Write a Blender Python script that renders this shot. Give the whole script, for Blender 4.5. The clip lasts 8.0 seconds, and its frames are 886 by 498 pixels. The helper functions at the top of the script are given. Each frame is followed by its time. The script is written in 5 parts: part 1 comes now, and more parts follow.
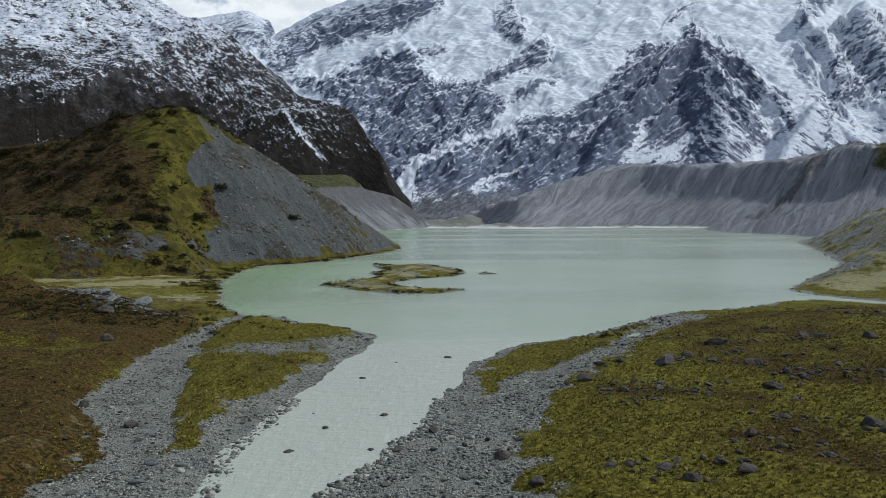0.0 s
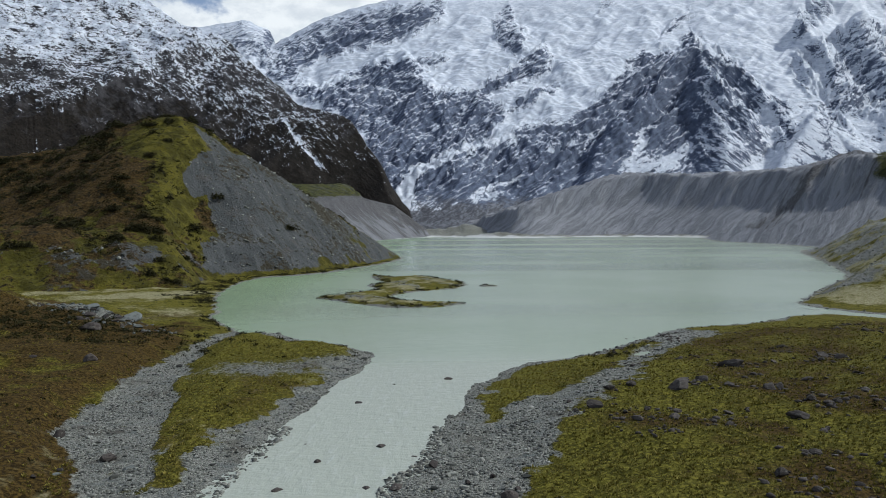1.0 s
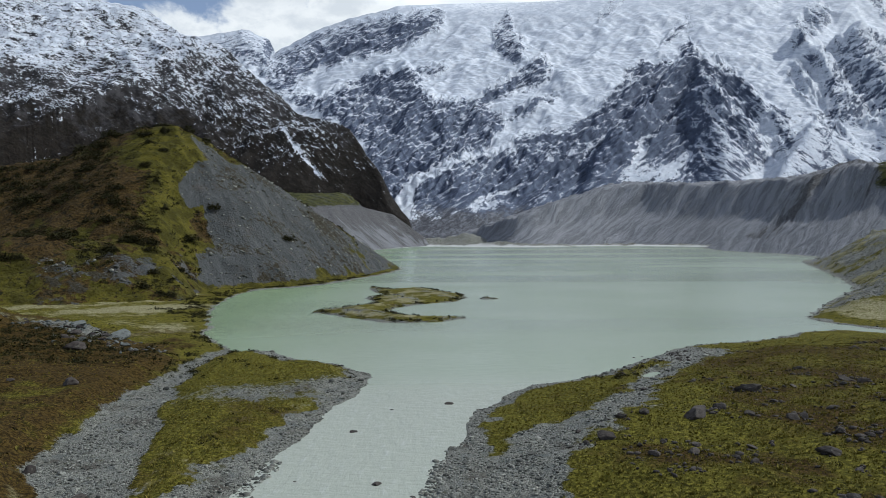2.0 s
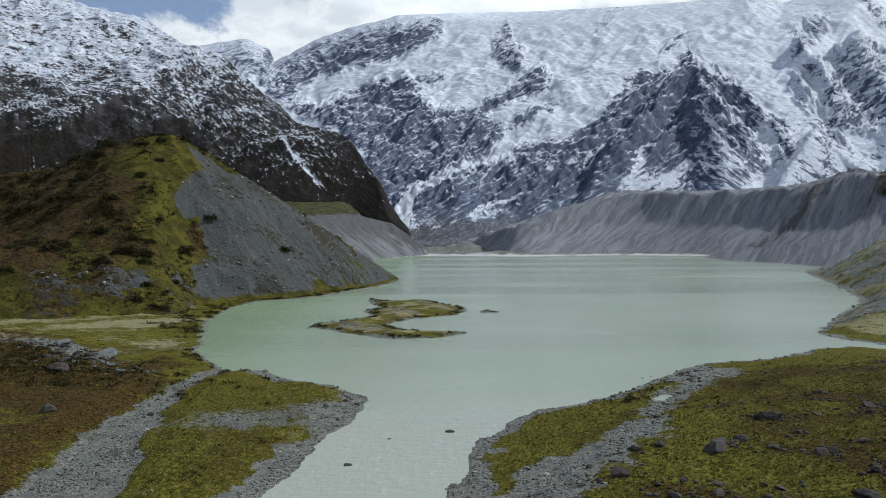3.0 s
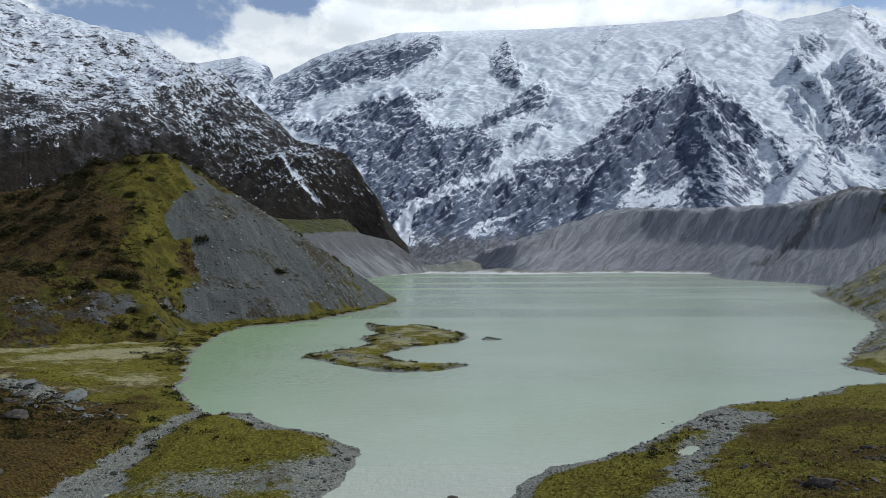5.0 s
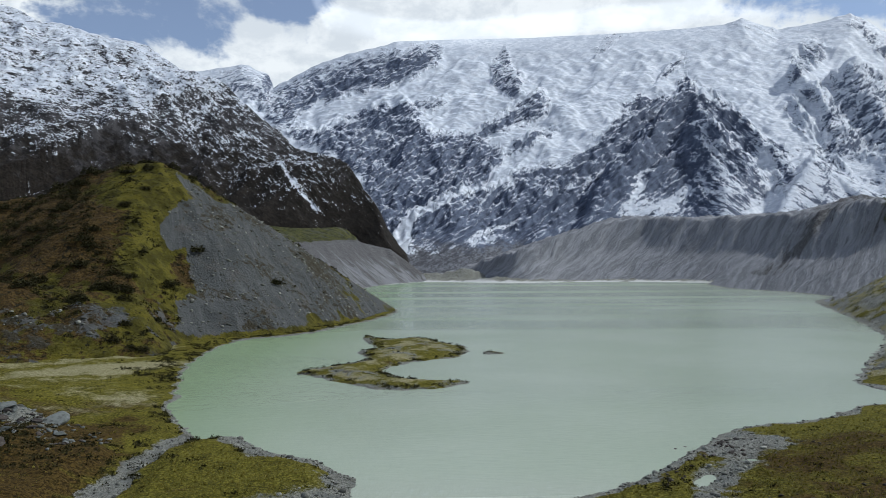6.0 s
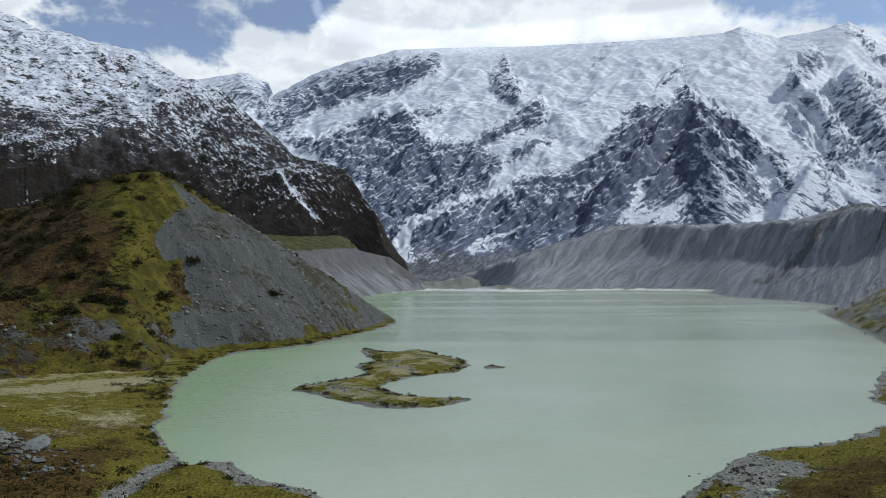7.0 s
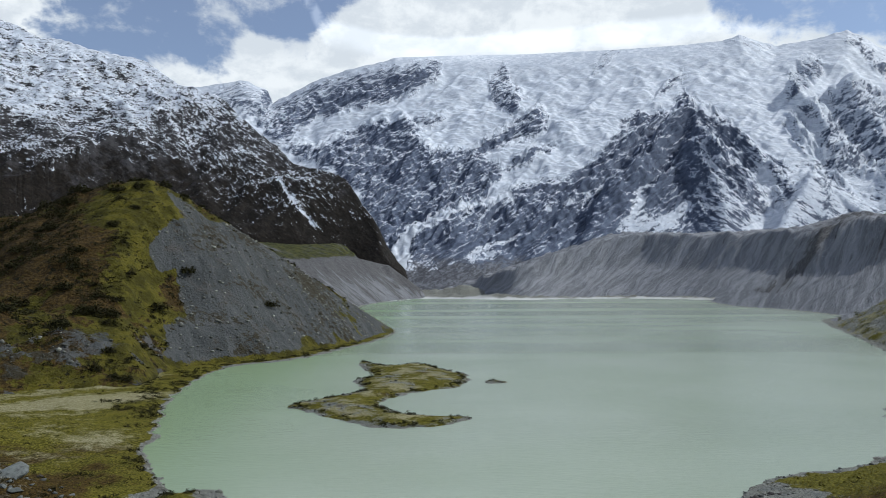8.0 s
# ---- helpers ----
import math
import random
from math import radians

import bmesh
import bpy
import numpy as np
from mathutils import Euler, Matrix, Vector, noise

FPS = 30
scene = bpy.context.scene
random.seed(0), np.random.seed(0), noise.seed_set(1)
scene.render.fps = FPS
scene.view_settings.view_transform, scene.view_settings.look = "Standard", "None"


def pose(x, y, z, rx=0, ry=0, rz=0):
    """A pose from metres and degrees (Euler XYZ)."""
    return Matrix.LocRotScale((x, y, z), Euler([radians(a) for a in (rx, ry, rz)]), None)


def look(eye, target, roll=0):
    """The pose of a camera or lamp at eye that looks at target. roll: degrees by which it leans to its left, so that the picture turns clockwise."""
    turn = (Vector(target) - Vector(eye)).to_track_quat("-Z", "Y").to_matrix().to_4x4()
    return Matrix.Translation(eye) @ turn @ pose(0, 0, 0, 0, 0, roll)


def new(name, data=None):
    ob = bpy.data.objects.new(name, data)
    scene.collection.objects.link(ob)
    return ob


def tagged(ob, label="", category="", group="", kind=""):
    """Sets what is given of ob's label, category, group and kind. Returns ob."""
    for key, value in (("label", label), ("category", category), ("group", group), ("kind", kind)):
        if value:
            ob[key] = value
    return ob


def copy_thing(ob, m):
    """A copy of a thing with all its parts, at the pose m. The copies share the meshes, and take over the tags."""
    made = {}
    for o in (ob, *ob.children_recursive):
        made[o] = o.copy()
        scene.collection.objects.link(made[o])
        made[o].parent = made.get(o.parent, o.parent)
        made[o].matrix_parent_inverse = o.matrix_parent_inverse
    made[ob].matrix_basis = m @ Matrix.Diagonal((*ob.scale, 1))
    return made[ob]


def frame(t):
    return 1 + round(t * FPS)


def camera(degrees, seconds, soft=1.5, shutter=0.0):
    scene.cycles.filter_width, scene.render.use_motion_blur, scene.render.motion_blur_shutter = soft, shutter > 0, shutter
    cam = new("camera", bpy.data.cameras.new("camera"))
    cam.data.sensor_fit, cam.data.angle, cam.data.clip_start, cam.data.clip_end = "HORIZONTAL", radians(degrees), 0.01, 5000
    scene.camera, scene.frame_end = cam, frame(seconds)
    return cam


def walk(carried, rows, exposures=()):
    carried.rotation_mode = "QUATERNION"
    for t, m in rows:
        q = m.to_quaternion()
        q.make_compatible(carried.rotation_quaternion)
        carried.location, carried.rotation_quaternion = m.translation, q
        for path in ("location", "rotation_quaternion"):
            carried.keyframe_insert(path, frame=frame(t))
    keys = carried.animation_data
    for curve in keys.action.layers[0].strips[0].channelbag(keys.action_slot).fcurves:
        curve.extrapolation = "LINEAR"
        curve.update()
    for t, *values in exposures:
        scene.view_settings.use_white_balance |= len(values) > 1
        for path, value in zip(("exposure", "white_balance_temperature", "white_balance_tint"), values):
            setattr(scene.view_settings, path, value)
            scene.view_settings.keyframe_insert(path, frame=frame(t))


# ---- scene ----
# ---------- camera: a drone that glides out over the outlet, climbs and tilts up ----------
cam = camera(64.0, 8.0, soft=0.5)
PATH = [
    (0.0, (0.95, 0.58, 23.64), -2.522, 0.383), (0.5, (0.83, 3.28, 24.06), -2.166, 0.353),
    (1.0, (0.72, 6.07, 24.55), -1.812, 0.324), (1.5, (0.63, 8.94, 25.11), -1.461, 0.295),
    (3.0, (0.37, 17.86, 27.02), -0.426, 0.217), (3.5, (0.28, 20.90, 27.71), -0.089, 0.194),
    (4.0, (0.19, 23.95, 28.42), 0.245, 0.171), (4.5, (0.09, 27.01, 29.13), 0.575, 0.149),
    (6.0, (-0.22, 36.18, 31.35), 1.539, 0.085), (6.5, (-0.33, 39.22, 32.11), 1.851, 0.062),
    (7.0, (-0.44, 42.26, 32.90), 2.158, 0.037), (7.5, (-0.54, 45.29, 33.72), 2.460, 0.010),
    (8.0, (-0.64, 48.33, 34.57), 2.757, -0.020),
]


def drone(eye, pitch, yaw, roll=-0.29):
    """Level pose of the drone's camera: pitch up, yaw to the left and roll, in degrees."""
    return pose(*eye, 90 + pitch, 0, yaw) @ pose(0, 0, 0, 0, 0, roll)


walk(cam, [(t, drone(eye, pitch, yaw)) for t, eye, pitch, yaw in PATH], [(0.0, -0.07, 6150.0, 6.0), (8.0, -0.07, 6150.0, 6.0)])

# ---------- world, sun ----------
SUN_AZ, SUN_EL = 76.0, 46.0      # degrees clockwise from straight up the valley, and above the horizon
sun_way = Vector((math.sin(radians(SUN_AZ)) * math.cos(radians(SUN_EL)),
                  math.cos(radians(SUN_AZ)) * math.cos(radians(SUN_EL)), math.sin(radians(SUN_EL))))
sun = new("sun", bpy.data.lights.new("sun", "SUN"))
sun.data.energy, sun.data.angle, sun.data.color = 3.3, radians(1.5), (1.0, 0.98, 0.95)
sun.matrix_world = look((0, 0, 500), Vector((0, 0, 500)) - sun_way)

world = bpy.data.worlds.new("sky")
scene.world = world
world.use_nodes = True


class Nodes:
    """Short notation for node trees."""

    def __init__(self, tree):
        self.tree = tree

    def add(self, kind, **inputs):
        n = self.tree.nodes.new(kind)
        for k, v in inputs.items():
            key = int(k[1:]) if k[0] == "i" and k[1:].isdigit() else k.replace("_", " ")
            self.put(n.inputs[key], v)
        return n

    def put(self, socket, v):
        if isinstance(v, bpy.types.NodeSocket):
            self.tree.links.new(v, socket)
        elif isinstance(v, bpy.types.Node):
            self.tree.links.new(v.outputs[0], socket)
        else:
            socket.default_value = v

    def math(self, op, a, b=0.0, c=0.0, clamp=False):
        n = self.add("ShaderNodeMath")
        n.operation, n.use_clamp = op, clamp
        for s, v in zip(n.inputs, (a, b, c)):
            self.put(s, v)
        return n.outputs[0]

    def step(self, v, lo, hi, a=0.0, b=1.0):
        n = self.add("ShaderNodeMapRange")
        n.interpolation_type = "SMOOTHSTEP"
        for s, x in zip(n.inputs, (v, lo, hi, a, b)):
            self.put(s, x)
        return n.outputs[0]

    def mix(self, f, a, b):
        n = self.add("ShaderNodeMix")
        n.data_type = "RGBA"
        self.put(n.inputs[0], f), self.put(n.inputs[6], a), self.put(n.inputs[7], b)
        return n.outputs[2]

    def noise(self, vec, scale, detail=4.0, rough=0.55, dist=0.0):
        return self.add("ShaderNodeTexNoise", Vector=vec, Scale=scale, Detail=detail, Roughness=rough, Distortion=dist).outputs[0]

    def voronoi(self, vec, scale, feature="F1", out=0):
        n = self.add("ShaderNodeTexVoronoi", Vector=vec, Scale=scale)
        n.feature = feature
        return n.outputs[out]

    def mapped(self, vec, scale=(1, 1, 1), rot=(0, 0, 0), loc=(0, 0, 0)):
        return self.add("ShaderNodeMapping", Vector=vec, Scale=scale, Rotation=rot, Location=loc).outputs[0]

    def attr(self, name):
        n = self.add("ShaderNodeAttribute")
        n.attribute_name = name
        return n.outputs["Fac"]


def col(r, g, b):
    return (r, g, b, 1.0)


def ramp(n, value, points, lo, hi):
    """A height by bearing, through points (u, v), read off a ramp over u from -0.7 to 0.7; v lies between lo and hi."""
    r = n.add("ShaderNodeValToRGB", Fac=n.math("DIVIDE", n.math("ADD", value, 0.7), 1.4))
    e = r.color_ramp.elements
    for k, (u, v) in enumerate(points):
        knot = e[k] if k < 2 else e.new(1.0)
        knot.position, g = (u + 0.7) / 1.4, (v - lo) / (hi - lo)
        knot.color = (g, g, g, 1.0)
    return n.math("ADD", lo, n.math("MULTIPLY", r.outputs[0], hi - lo))


CLOUD_TOP = [(-0.70, 0.335), (-0.47, 0.332), (-0.405, 0.328), (-0.365, 0.336), (-0.325, 0.322), (-0.301, 0.328), (-0.283, 0.348), (-0.252, 0.356), (-0.212, 0.351),
             (-0.18, 0.348), (-0.160, 0.375), (-0.115, 0.405), (-0.066, 0.45), (0.33, 0.45), (0.362, 0.415), (0.396, 0.378), (0.445, 0.372), (0.485, 0.364), (0.517, 0.368),
             (0.557, 0.355), (0.606, 0.362), (0.65, 0.345)]


def make_sky():
    """Blue sky and cumulus: a bank that lies on the range, with a blue gap on either side, and broken cloud elsewhere."""
    t = world.node_tree
    t.nodes.clear()
    n = Nodes(t)
    out = n.add("ShaderNodeOutputWorld")
    sky = n.add("ShaderNodeTexSky")
    sky.sky_type, sky.sun_disc, sky.altitude = "NISHITA", False, 900.0
    sky.sun_elevation, sky.sun_rotation = radians(SUN_EL), radians(SUN_AZ)
    blue = n.add("ShaderNodeBackground", Color=n.mix(0.27, sky.outputs[0], col(3.0, 3.0, 4.0)), Strength=0.125)
    vec = n.add("ShaderNodeTexCoord").outputs["Generated"]
    sep = n.add("ShaderNodeSeparateXYZ", Vector=vec)
    up = sep.outputs[2]
    ahead = n.math("MAXIMUM", sep.outputs[1], 0.08)
    u, v = n.math("DIVIDE", sep.outputs[0], ahead), n.math("DIVIDE", up, ahead)
    flat = n.mapped(vec, (1, 1, 1.5), loc=(0.13, 0.0, 0.31))
    big = n.noise(flat, 5.0, 9.0, 0.58, 0.3)
    puff = n.noise(flat, 13.0, 10.0, 0.60, 0.25)
    small = n.noise(flat, 30.0, 8.0, 0.62)
    rough = n.math("ADD", n.math("MULTIPLY", n.math("SUBTRACT", puff, 0.5), 0.16), n.math("MULTIPLY", n.math("SUBTRACT", small, 0.5), 0.06))
    below = n.math("ADD", n.math("SUBTRACT", ramp(n, n.math("ADD", u, n.math("MULTIPLY", n.math("SUBTRACT", big, 0.5), 0.14)), CLOUD_TOP, 0.30, 0.47), v), rough)
    bank = n.step(below, -0.012, 0.026)
    west = n.step(n.math("ADD", n.math("SUBTRACT", -0.545, u), n.math("MULTIPLY", rough, 1.6)), -0.015, 0.03)
    wisp = n.math("MULTIPLY", n.step(n.math("ADD", n.math("MULTIPLY", puff, 0.6), n.math("MULTIPLY", small, 0.4)), 0.50, 0.68), 0.75)
    front = n.math("MAXIMUM", n.math("MAXIMUM", bank, west), wisp)
    dens = n.math("ADD", n.math("MULTIPLY", big, 1.15), n.math("MULTIPLY", small, 0.22))
    over = n.step(dens, 0.66, 0.84)
    facing = n.math("MULTIPLY", n.step(sep.outputs[1], 0.55, 0.75), n.step(v, 0.62, 0.46))
    cover = n.math("ADD", n.math("MULTIPLY", front, facing), n.math("MULTIPLY", over, n.math("SUBTRACT", 1.0, facing)))
    lit = n.math("ADD", n.math("MULTIPLY", puff, 0.65), n.math("MULTIPLY", small, 0.35))
    shade = n.mix(n.step(lit, 0.42, 0.60), col(0.97, 0.98, 1.0), col(0.76, 0.79, 0.84))
    cloud = n.add("ShaderNodeBackground", Color=shade, Strength=0.98)
    mixed = n.add("ShaderNodeMixShader", i0=cover, i1=blue.outputs[0], i2=cloud.outputs[0])
    t.links.new(mixed.outputs[0], out.inputs[0])


make_sky()

# ---------- materials ----------


def material(name):
    m = bpy.data.materials.new(name)
    m.use_nodes = True
    m.node_tree.nodes.clear()
    n = Nodes(m.node_tree)
    out = n.add("ShaderNodeOutputMaterial")
    bsdf = n.add("ShaderNodeBsdfPrincipled")
    m.node_tree.links.new(bsdf.outputs[0], out.inputs[0])
    return m, n, bsdf, n.add("ShaderNodeTexCoord").outputs["Object"]


def bump(n, bsdf, height, strength, distance):
    b = n.add("ShaderNodeBump", Height=height, Strength=strength, Distance=distance)
    n.put(bsdf.inputs["Normal"], b.outputs[0])


def mat_ground():
    """Tussock grass, brown low scrub, pale dry flats and grey gravel, by the attributes gravel, dry and scrub."""
    m, n, b, v = material("valley_ground")
    fine, mid, big = n.noise(v, 2.3, 5, 0.65), n.noise(v, 0.35, 5, 0.6), n.noise(v, 0.05, 4, 0.55)
    grass = n.mix(n.step(mid, 0.38, 0.62), col(0.040, 0.037, 0.006), col(0.078, 0.071, 0.010))
    grass = n.mix(n.step(fine, 0.44, 0.64), grass, col(0.160, 0.141, 0.024))
    grass = n.mix(n.step(n.noise(v, 0.9, 5, 0.7), 0.59, 0.68), grass, col(0.020, 0.018, 0.003))
    brown = n.mix(n.step(fine, 0.40, 0.62), col(0.021, 0.014, 0.005), col(0.078, 0.051, 0.014))
    rust = n.math("ADD", n.attr("scrub"), n.math("MULTIPLY", n.math("SUBTRACT", big, 0.5), 2.4))
    rust = n.math("ADD", rust, n.math("MULTIPLY", n.math("SUBTRACT", mid, 0.5), 1.4))
    grass = n.mix(n.step(rust, 0.25, 0.75), grass, brown)
    sand = n.mix(n.step(fine, 0.38, 0.64), col(0.125, 0.112, 0.042), col(0.31, 0.285, 0.175))
    dry = n.math("ADD", n.attr("dry"), n.math("MULTIPLY", n.math("SUBTRACT", mid, 0.5), 1.3))
    grass = n.mix(n.step(dry, 0.4, 0.8), grass, sand)
    stone = n.voronoi(v, 6.5, out=1)
    tone = n.add("ShaderNodeSeparateColor", Color=stone).outputs[0]
    grey = n.mix(tone, col(0.060, 0.060, 0.048), col(0.300, 0.298, 0.250))
    grey = n.mix(n.step(mid, 0.45, 0.75), grey, col(0.115, 0.122, 0.113))
    grey = n.mix(n.step(n.noise(v, 0.16, 4, 0.6), 0.56, 0.70), grey, col(0.085, 0.075, 0.056))
    grey = n.mix(n.step(n.noise(v, 0.30, 6, 0.68), 0.60, 0.68), grey, n.mix(fine, col(0.030, 0.028, 0.008), col(0.085, 0.078, 0.026)))
    gravel = n.math("ADD", n.attr("gravel"), n.math("MULTIPLY", n.math("SUBTRACT", mid, 0.5), 1.5))
    mask = n.step(n.math("ADD", gravel, n.math("MULTIPLY", n.math("SUBTRACT", fine, 0.5), 1.2)), 0.36, 0.64)
    both = n.mix(mask, grass, grey)
    n.put(b.inputs["Base Color"], n.mix(n.attr("silt"), both, col(0.50, 0.50, 0.48)))
    n.put(b.inputs["Roughness"], n.step(mask, 0, 1, 0.95, 0.75))
    n.put(b.inputs["Specular IOR Level"], n.step(mask, 0, 1, 0.05, 0.25))
    cell = n.voronoi(v, 6.5)
    bump(n, b, n.math("ADD", fine, n.math("MULTIPLY", cell, n.math("MULTIPLY", mask, -0.9))), 0.9, 0.25)
    return m


def mat_hill():
    """Moraine hill: olive grass, brown scrub and bare grey scree, by the attributes gravel and scrub."""
    m, n, b, v = material("moraine_hill")
    fine, mid, big = n.noise(v, 0.9, 6, 0.65), n.noise(v, 0.12, 5, 0.6), n.noise(v, 0.03, 4, 0.5)
    clump = n.noise(v, 0.33, 6, 0.7)
    grass = n.mix(n.step(mid, 0.38, 0.62), col(0.050, 0.045, 0.006), col(0.108, 0.094, 0.012))
    grass = n.mix(n.step(fine, 0.50, 0.68), grass, col(0.030, 0.026, 0.004))
    grass = n.mix(n.step(clump, 0.57, 0.64), grass, col(0.013, 0.013, 0.004))
    brown = n.mix(n.step(fine, 0.40, 0.62), col(0.028, 0.017, 0.005), col(0.082, 0.052, 0.014))
    brown = n.mix(n.step(clump, 0.55, 0.62), brown, col(0.012, 0.011, 0.004))
    rust = n.math("ADD", n.attr("scrub"), n.math("MULTIPLY", n.math("SUBTRACT", mid, 0.5), 1.5))
    grass = n.mix(n.step(n.math("ADD", rust, n.math("MULTIPLY", n.math("SUBTRACT", clump, 0.5), 1.4)), 0.42, 0.58), grass, brown)
    flow = n.add("ShaderNodeCombineXYZ", X=n.attr("along"), Y=n.attr("down")).outputs[0]
    lines = n.noise(n.mapped(flow, (0.45, 0.05, 1.0)), 1.0, 7, 0.68, 0.2)
    grey = n.mix(n.step(lines, 0.38, 0.64), col(0.056, 0.059, 0.058), col(0.090, 0.093, 0.090))
    grey = n.mix(n.step(n.voronoi(v, 0.9), 0.0, 0.18), col(0.13, 0.135, 0.13), grey)
    grey = n.mix(n.step(mid, 0.52, 0.75), grey, col(0.085, 0.078, 0.070))
    tuft = n.math("ADD", clump, n.math("MULTIPLY", n.math("SUBTRACT", big, 0.5), 0.9))
    grey = n.mix(n.step(tuft, 0.55, 0.62), grey, n.mix(fine, col(0.022, 0.019, 0.010), col(0.060, 0.052, 0.034)))
    g = n.math("ADD", n.attr("gravel"), n.math("MULTIPLY", n.math("SUBTRACT", mid, 0.5), 1.3))
    mask = n.step(n.math("ADD", g, n.math("MULTIPLY", n.math("SUBTRACT", fine, 0.5), 0.8)), 0.42, 0.58)
    n.put(b.inputs["Base Color"], n.mix(mask, grass, grey))
    n.put(b.inputs["Roughness"], 0.95)
    n.put(b.inputs["Specular IOR Level"], 0.15)
    bump(n, b, n.math("ADD", fine, n.math("MULTIPLY", mid, 0.8)), 0.9, 1.6)
    return m


def mat_mountain(name, rock_a, rock_b, low_col, low_z, tilt, fall, steep=1.8, scale=1.0, long=0.16, relief=6.0, gain=1.0):
    """Rock with snow on its ledges, which run by the angle tilt where the attribute lean is 1, else by fall.
    Attribute snow: how much of it lies there; low_col: the vegetated foot below low_z."""
    m, n, b, v = material(name)
    pos = n.add("ShaderNodeNewGeometry")
    nz = n.add("ShaderNodeSeparateXYZ", Vector=pos.outputs["Normal"]).outputs[2]

    def run(size, detail, rough, thin):
        both = [n.noise(n.mapped(n.mapped(v, rot=(0, a, 0)), (thin, 0.30, 1.3)), size * scale, detail, rough, 0.15) for a in (fall, tilt)]
        return n.math("ADD", n.math("MULTIPLY", both[1], n.attr("lean")), n.math("MULTIPLY", both[0], n.math("SUBTRACT", 1.0, n.attr("lean"))))

    ledge = run(0.026, 10, 0.66, long + 0.12)
    fine = run(0.085, 8, 0.70, long + 0.24)
    crag = n.noise(v, 0.020 * scale, 9, 0.68)
    grain = n.noise(n.mapped(v, (1, 0.4, 1)), 0.16 * scale, 7, 0.74)
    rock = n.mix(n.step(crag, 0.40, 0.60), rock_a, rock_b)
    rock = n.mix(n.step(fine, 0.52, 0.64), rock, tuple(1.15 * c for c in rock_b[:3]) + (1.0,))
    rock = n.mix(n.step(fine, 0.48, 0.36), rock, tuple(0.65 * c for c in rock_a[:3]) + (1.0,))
    height = n.add("ShaderNodeSeparateXYZ", Vector=v).outputs[2]
    veg = n.math("ADD", height, n.math("MULTIPLY", n.math("SUBTRACT", crag, 0.5), low_z * 1.6))
    foot = n.mix(n.step(n.math("ADD", n.math("MULTIPLY", grain, 0.5), n.math("MULTIPLY", fine, 0.5)), 0.44, 0.58), tuple(0.45 * c for c in low_col[:3]) + (1.0,), tuple(1.25 * c for c in low_col[:3]) + (1.0,))
    rock = n.mix(n.step(veg, low_z * 0.65, low_z * 1.2), foot, rock)
    s = n.attr("snow")
    for tex, k in ((ledge, 1.1 * gain), (crag, 0.8 * gain), (grain, 1.7 * gain), (fine, 2.1 * gain)):
        s = n.math("ADD", s, n.math("MULTIPLY", n.math("SUBTRACT", tex, 0.5), k))
    s = n.math("ADD", s, n.math("MULTIPLY", n.math("SUBTRACT", nz, 0.72), steep))
    mask = n.step(s, 0.49, 0.53)
    rock = n.mix(n.math("MULTIPLY", n.step(s, 0.30, 0.50), 0.16), rock, col(0.60, 0.63, 0.68))
    # Snow greyed to stand for cloud shade; its darker streaks paint the ice's shading.
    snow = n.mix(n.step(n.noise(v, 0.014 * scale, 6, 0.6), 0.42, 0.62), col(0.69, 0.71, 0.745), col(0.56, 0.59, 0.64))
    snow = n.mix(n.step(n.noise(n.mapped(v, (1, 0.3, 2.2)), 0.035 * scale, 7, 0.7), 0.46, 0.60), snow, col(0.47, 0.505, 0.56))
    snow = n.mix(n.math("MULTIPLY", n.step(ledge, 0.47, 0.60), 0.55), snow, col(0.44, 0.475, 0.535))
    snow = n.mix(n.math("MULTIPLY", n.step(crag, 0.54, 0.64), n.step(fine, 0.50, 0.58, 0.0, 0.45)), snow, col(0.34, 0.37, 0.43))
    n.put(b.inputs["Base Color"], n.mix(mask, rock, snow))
    n.put(b.inputs["Roughness"], n.step(mask, 0, 1, 0.9, 0.7))
    n.put(b.inputs["Specular IOR Level"], 0.2)
    rough = n.math("ADD", n.math("MULTIPLY", ledge, 1.1), n.math("ADD", n.math("MULTIPLY", fine, 0.55), n.math("MULTIPLY", grain, 0.35)))
    rough = n.math("MULTIPLY", rough, n.step(n.attr("snow"), 0.5, 1.0, 1.0, 0.15))
    bump(n, b, rough, 0.9, relief / scale)
    return m


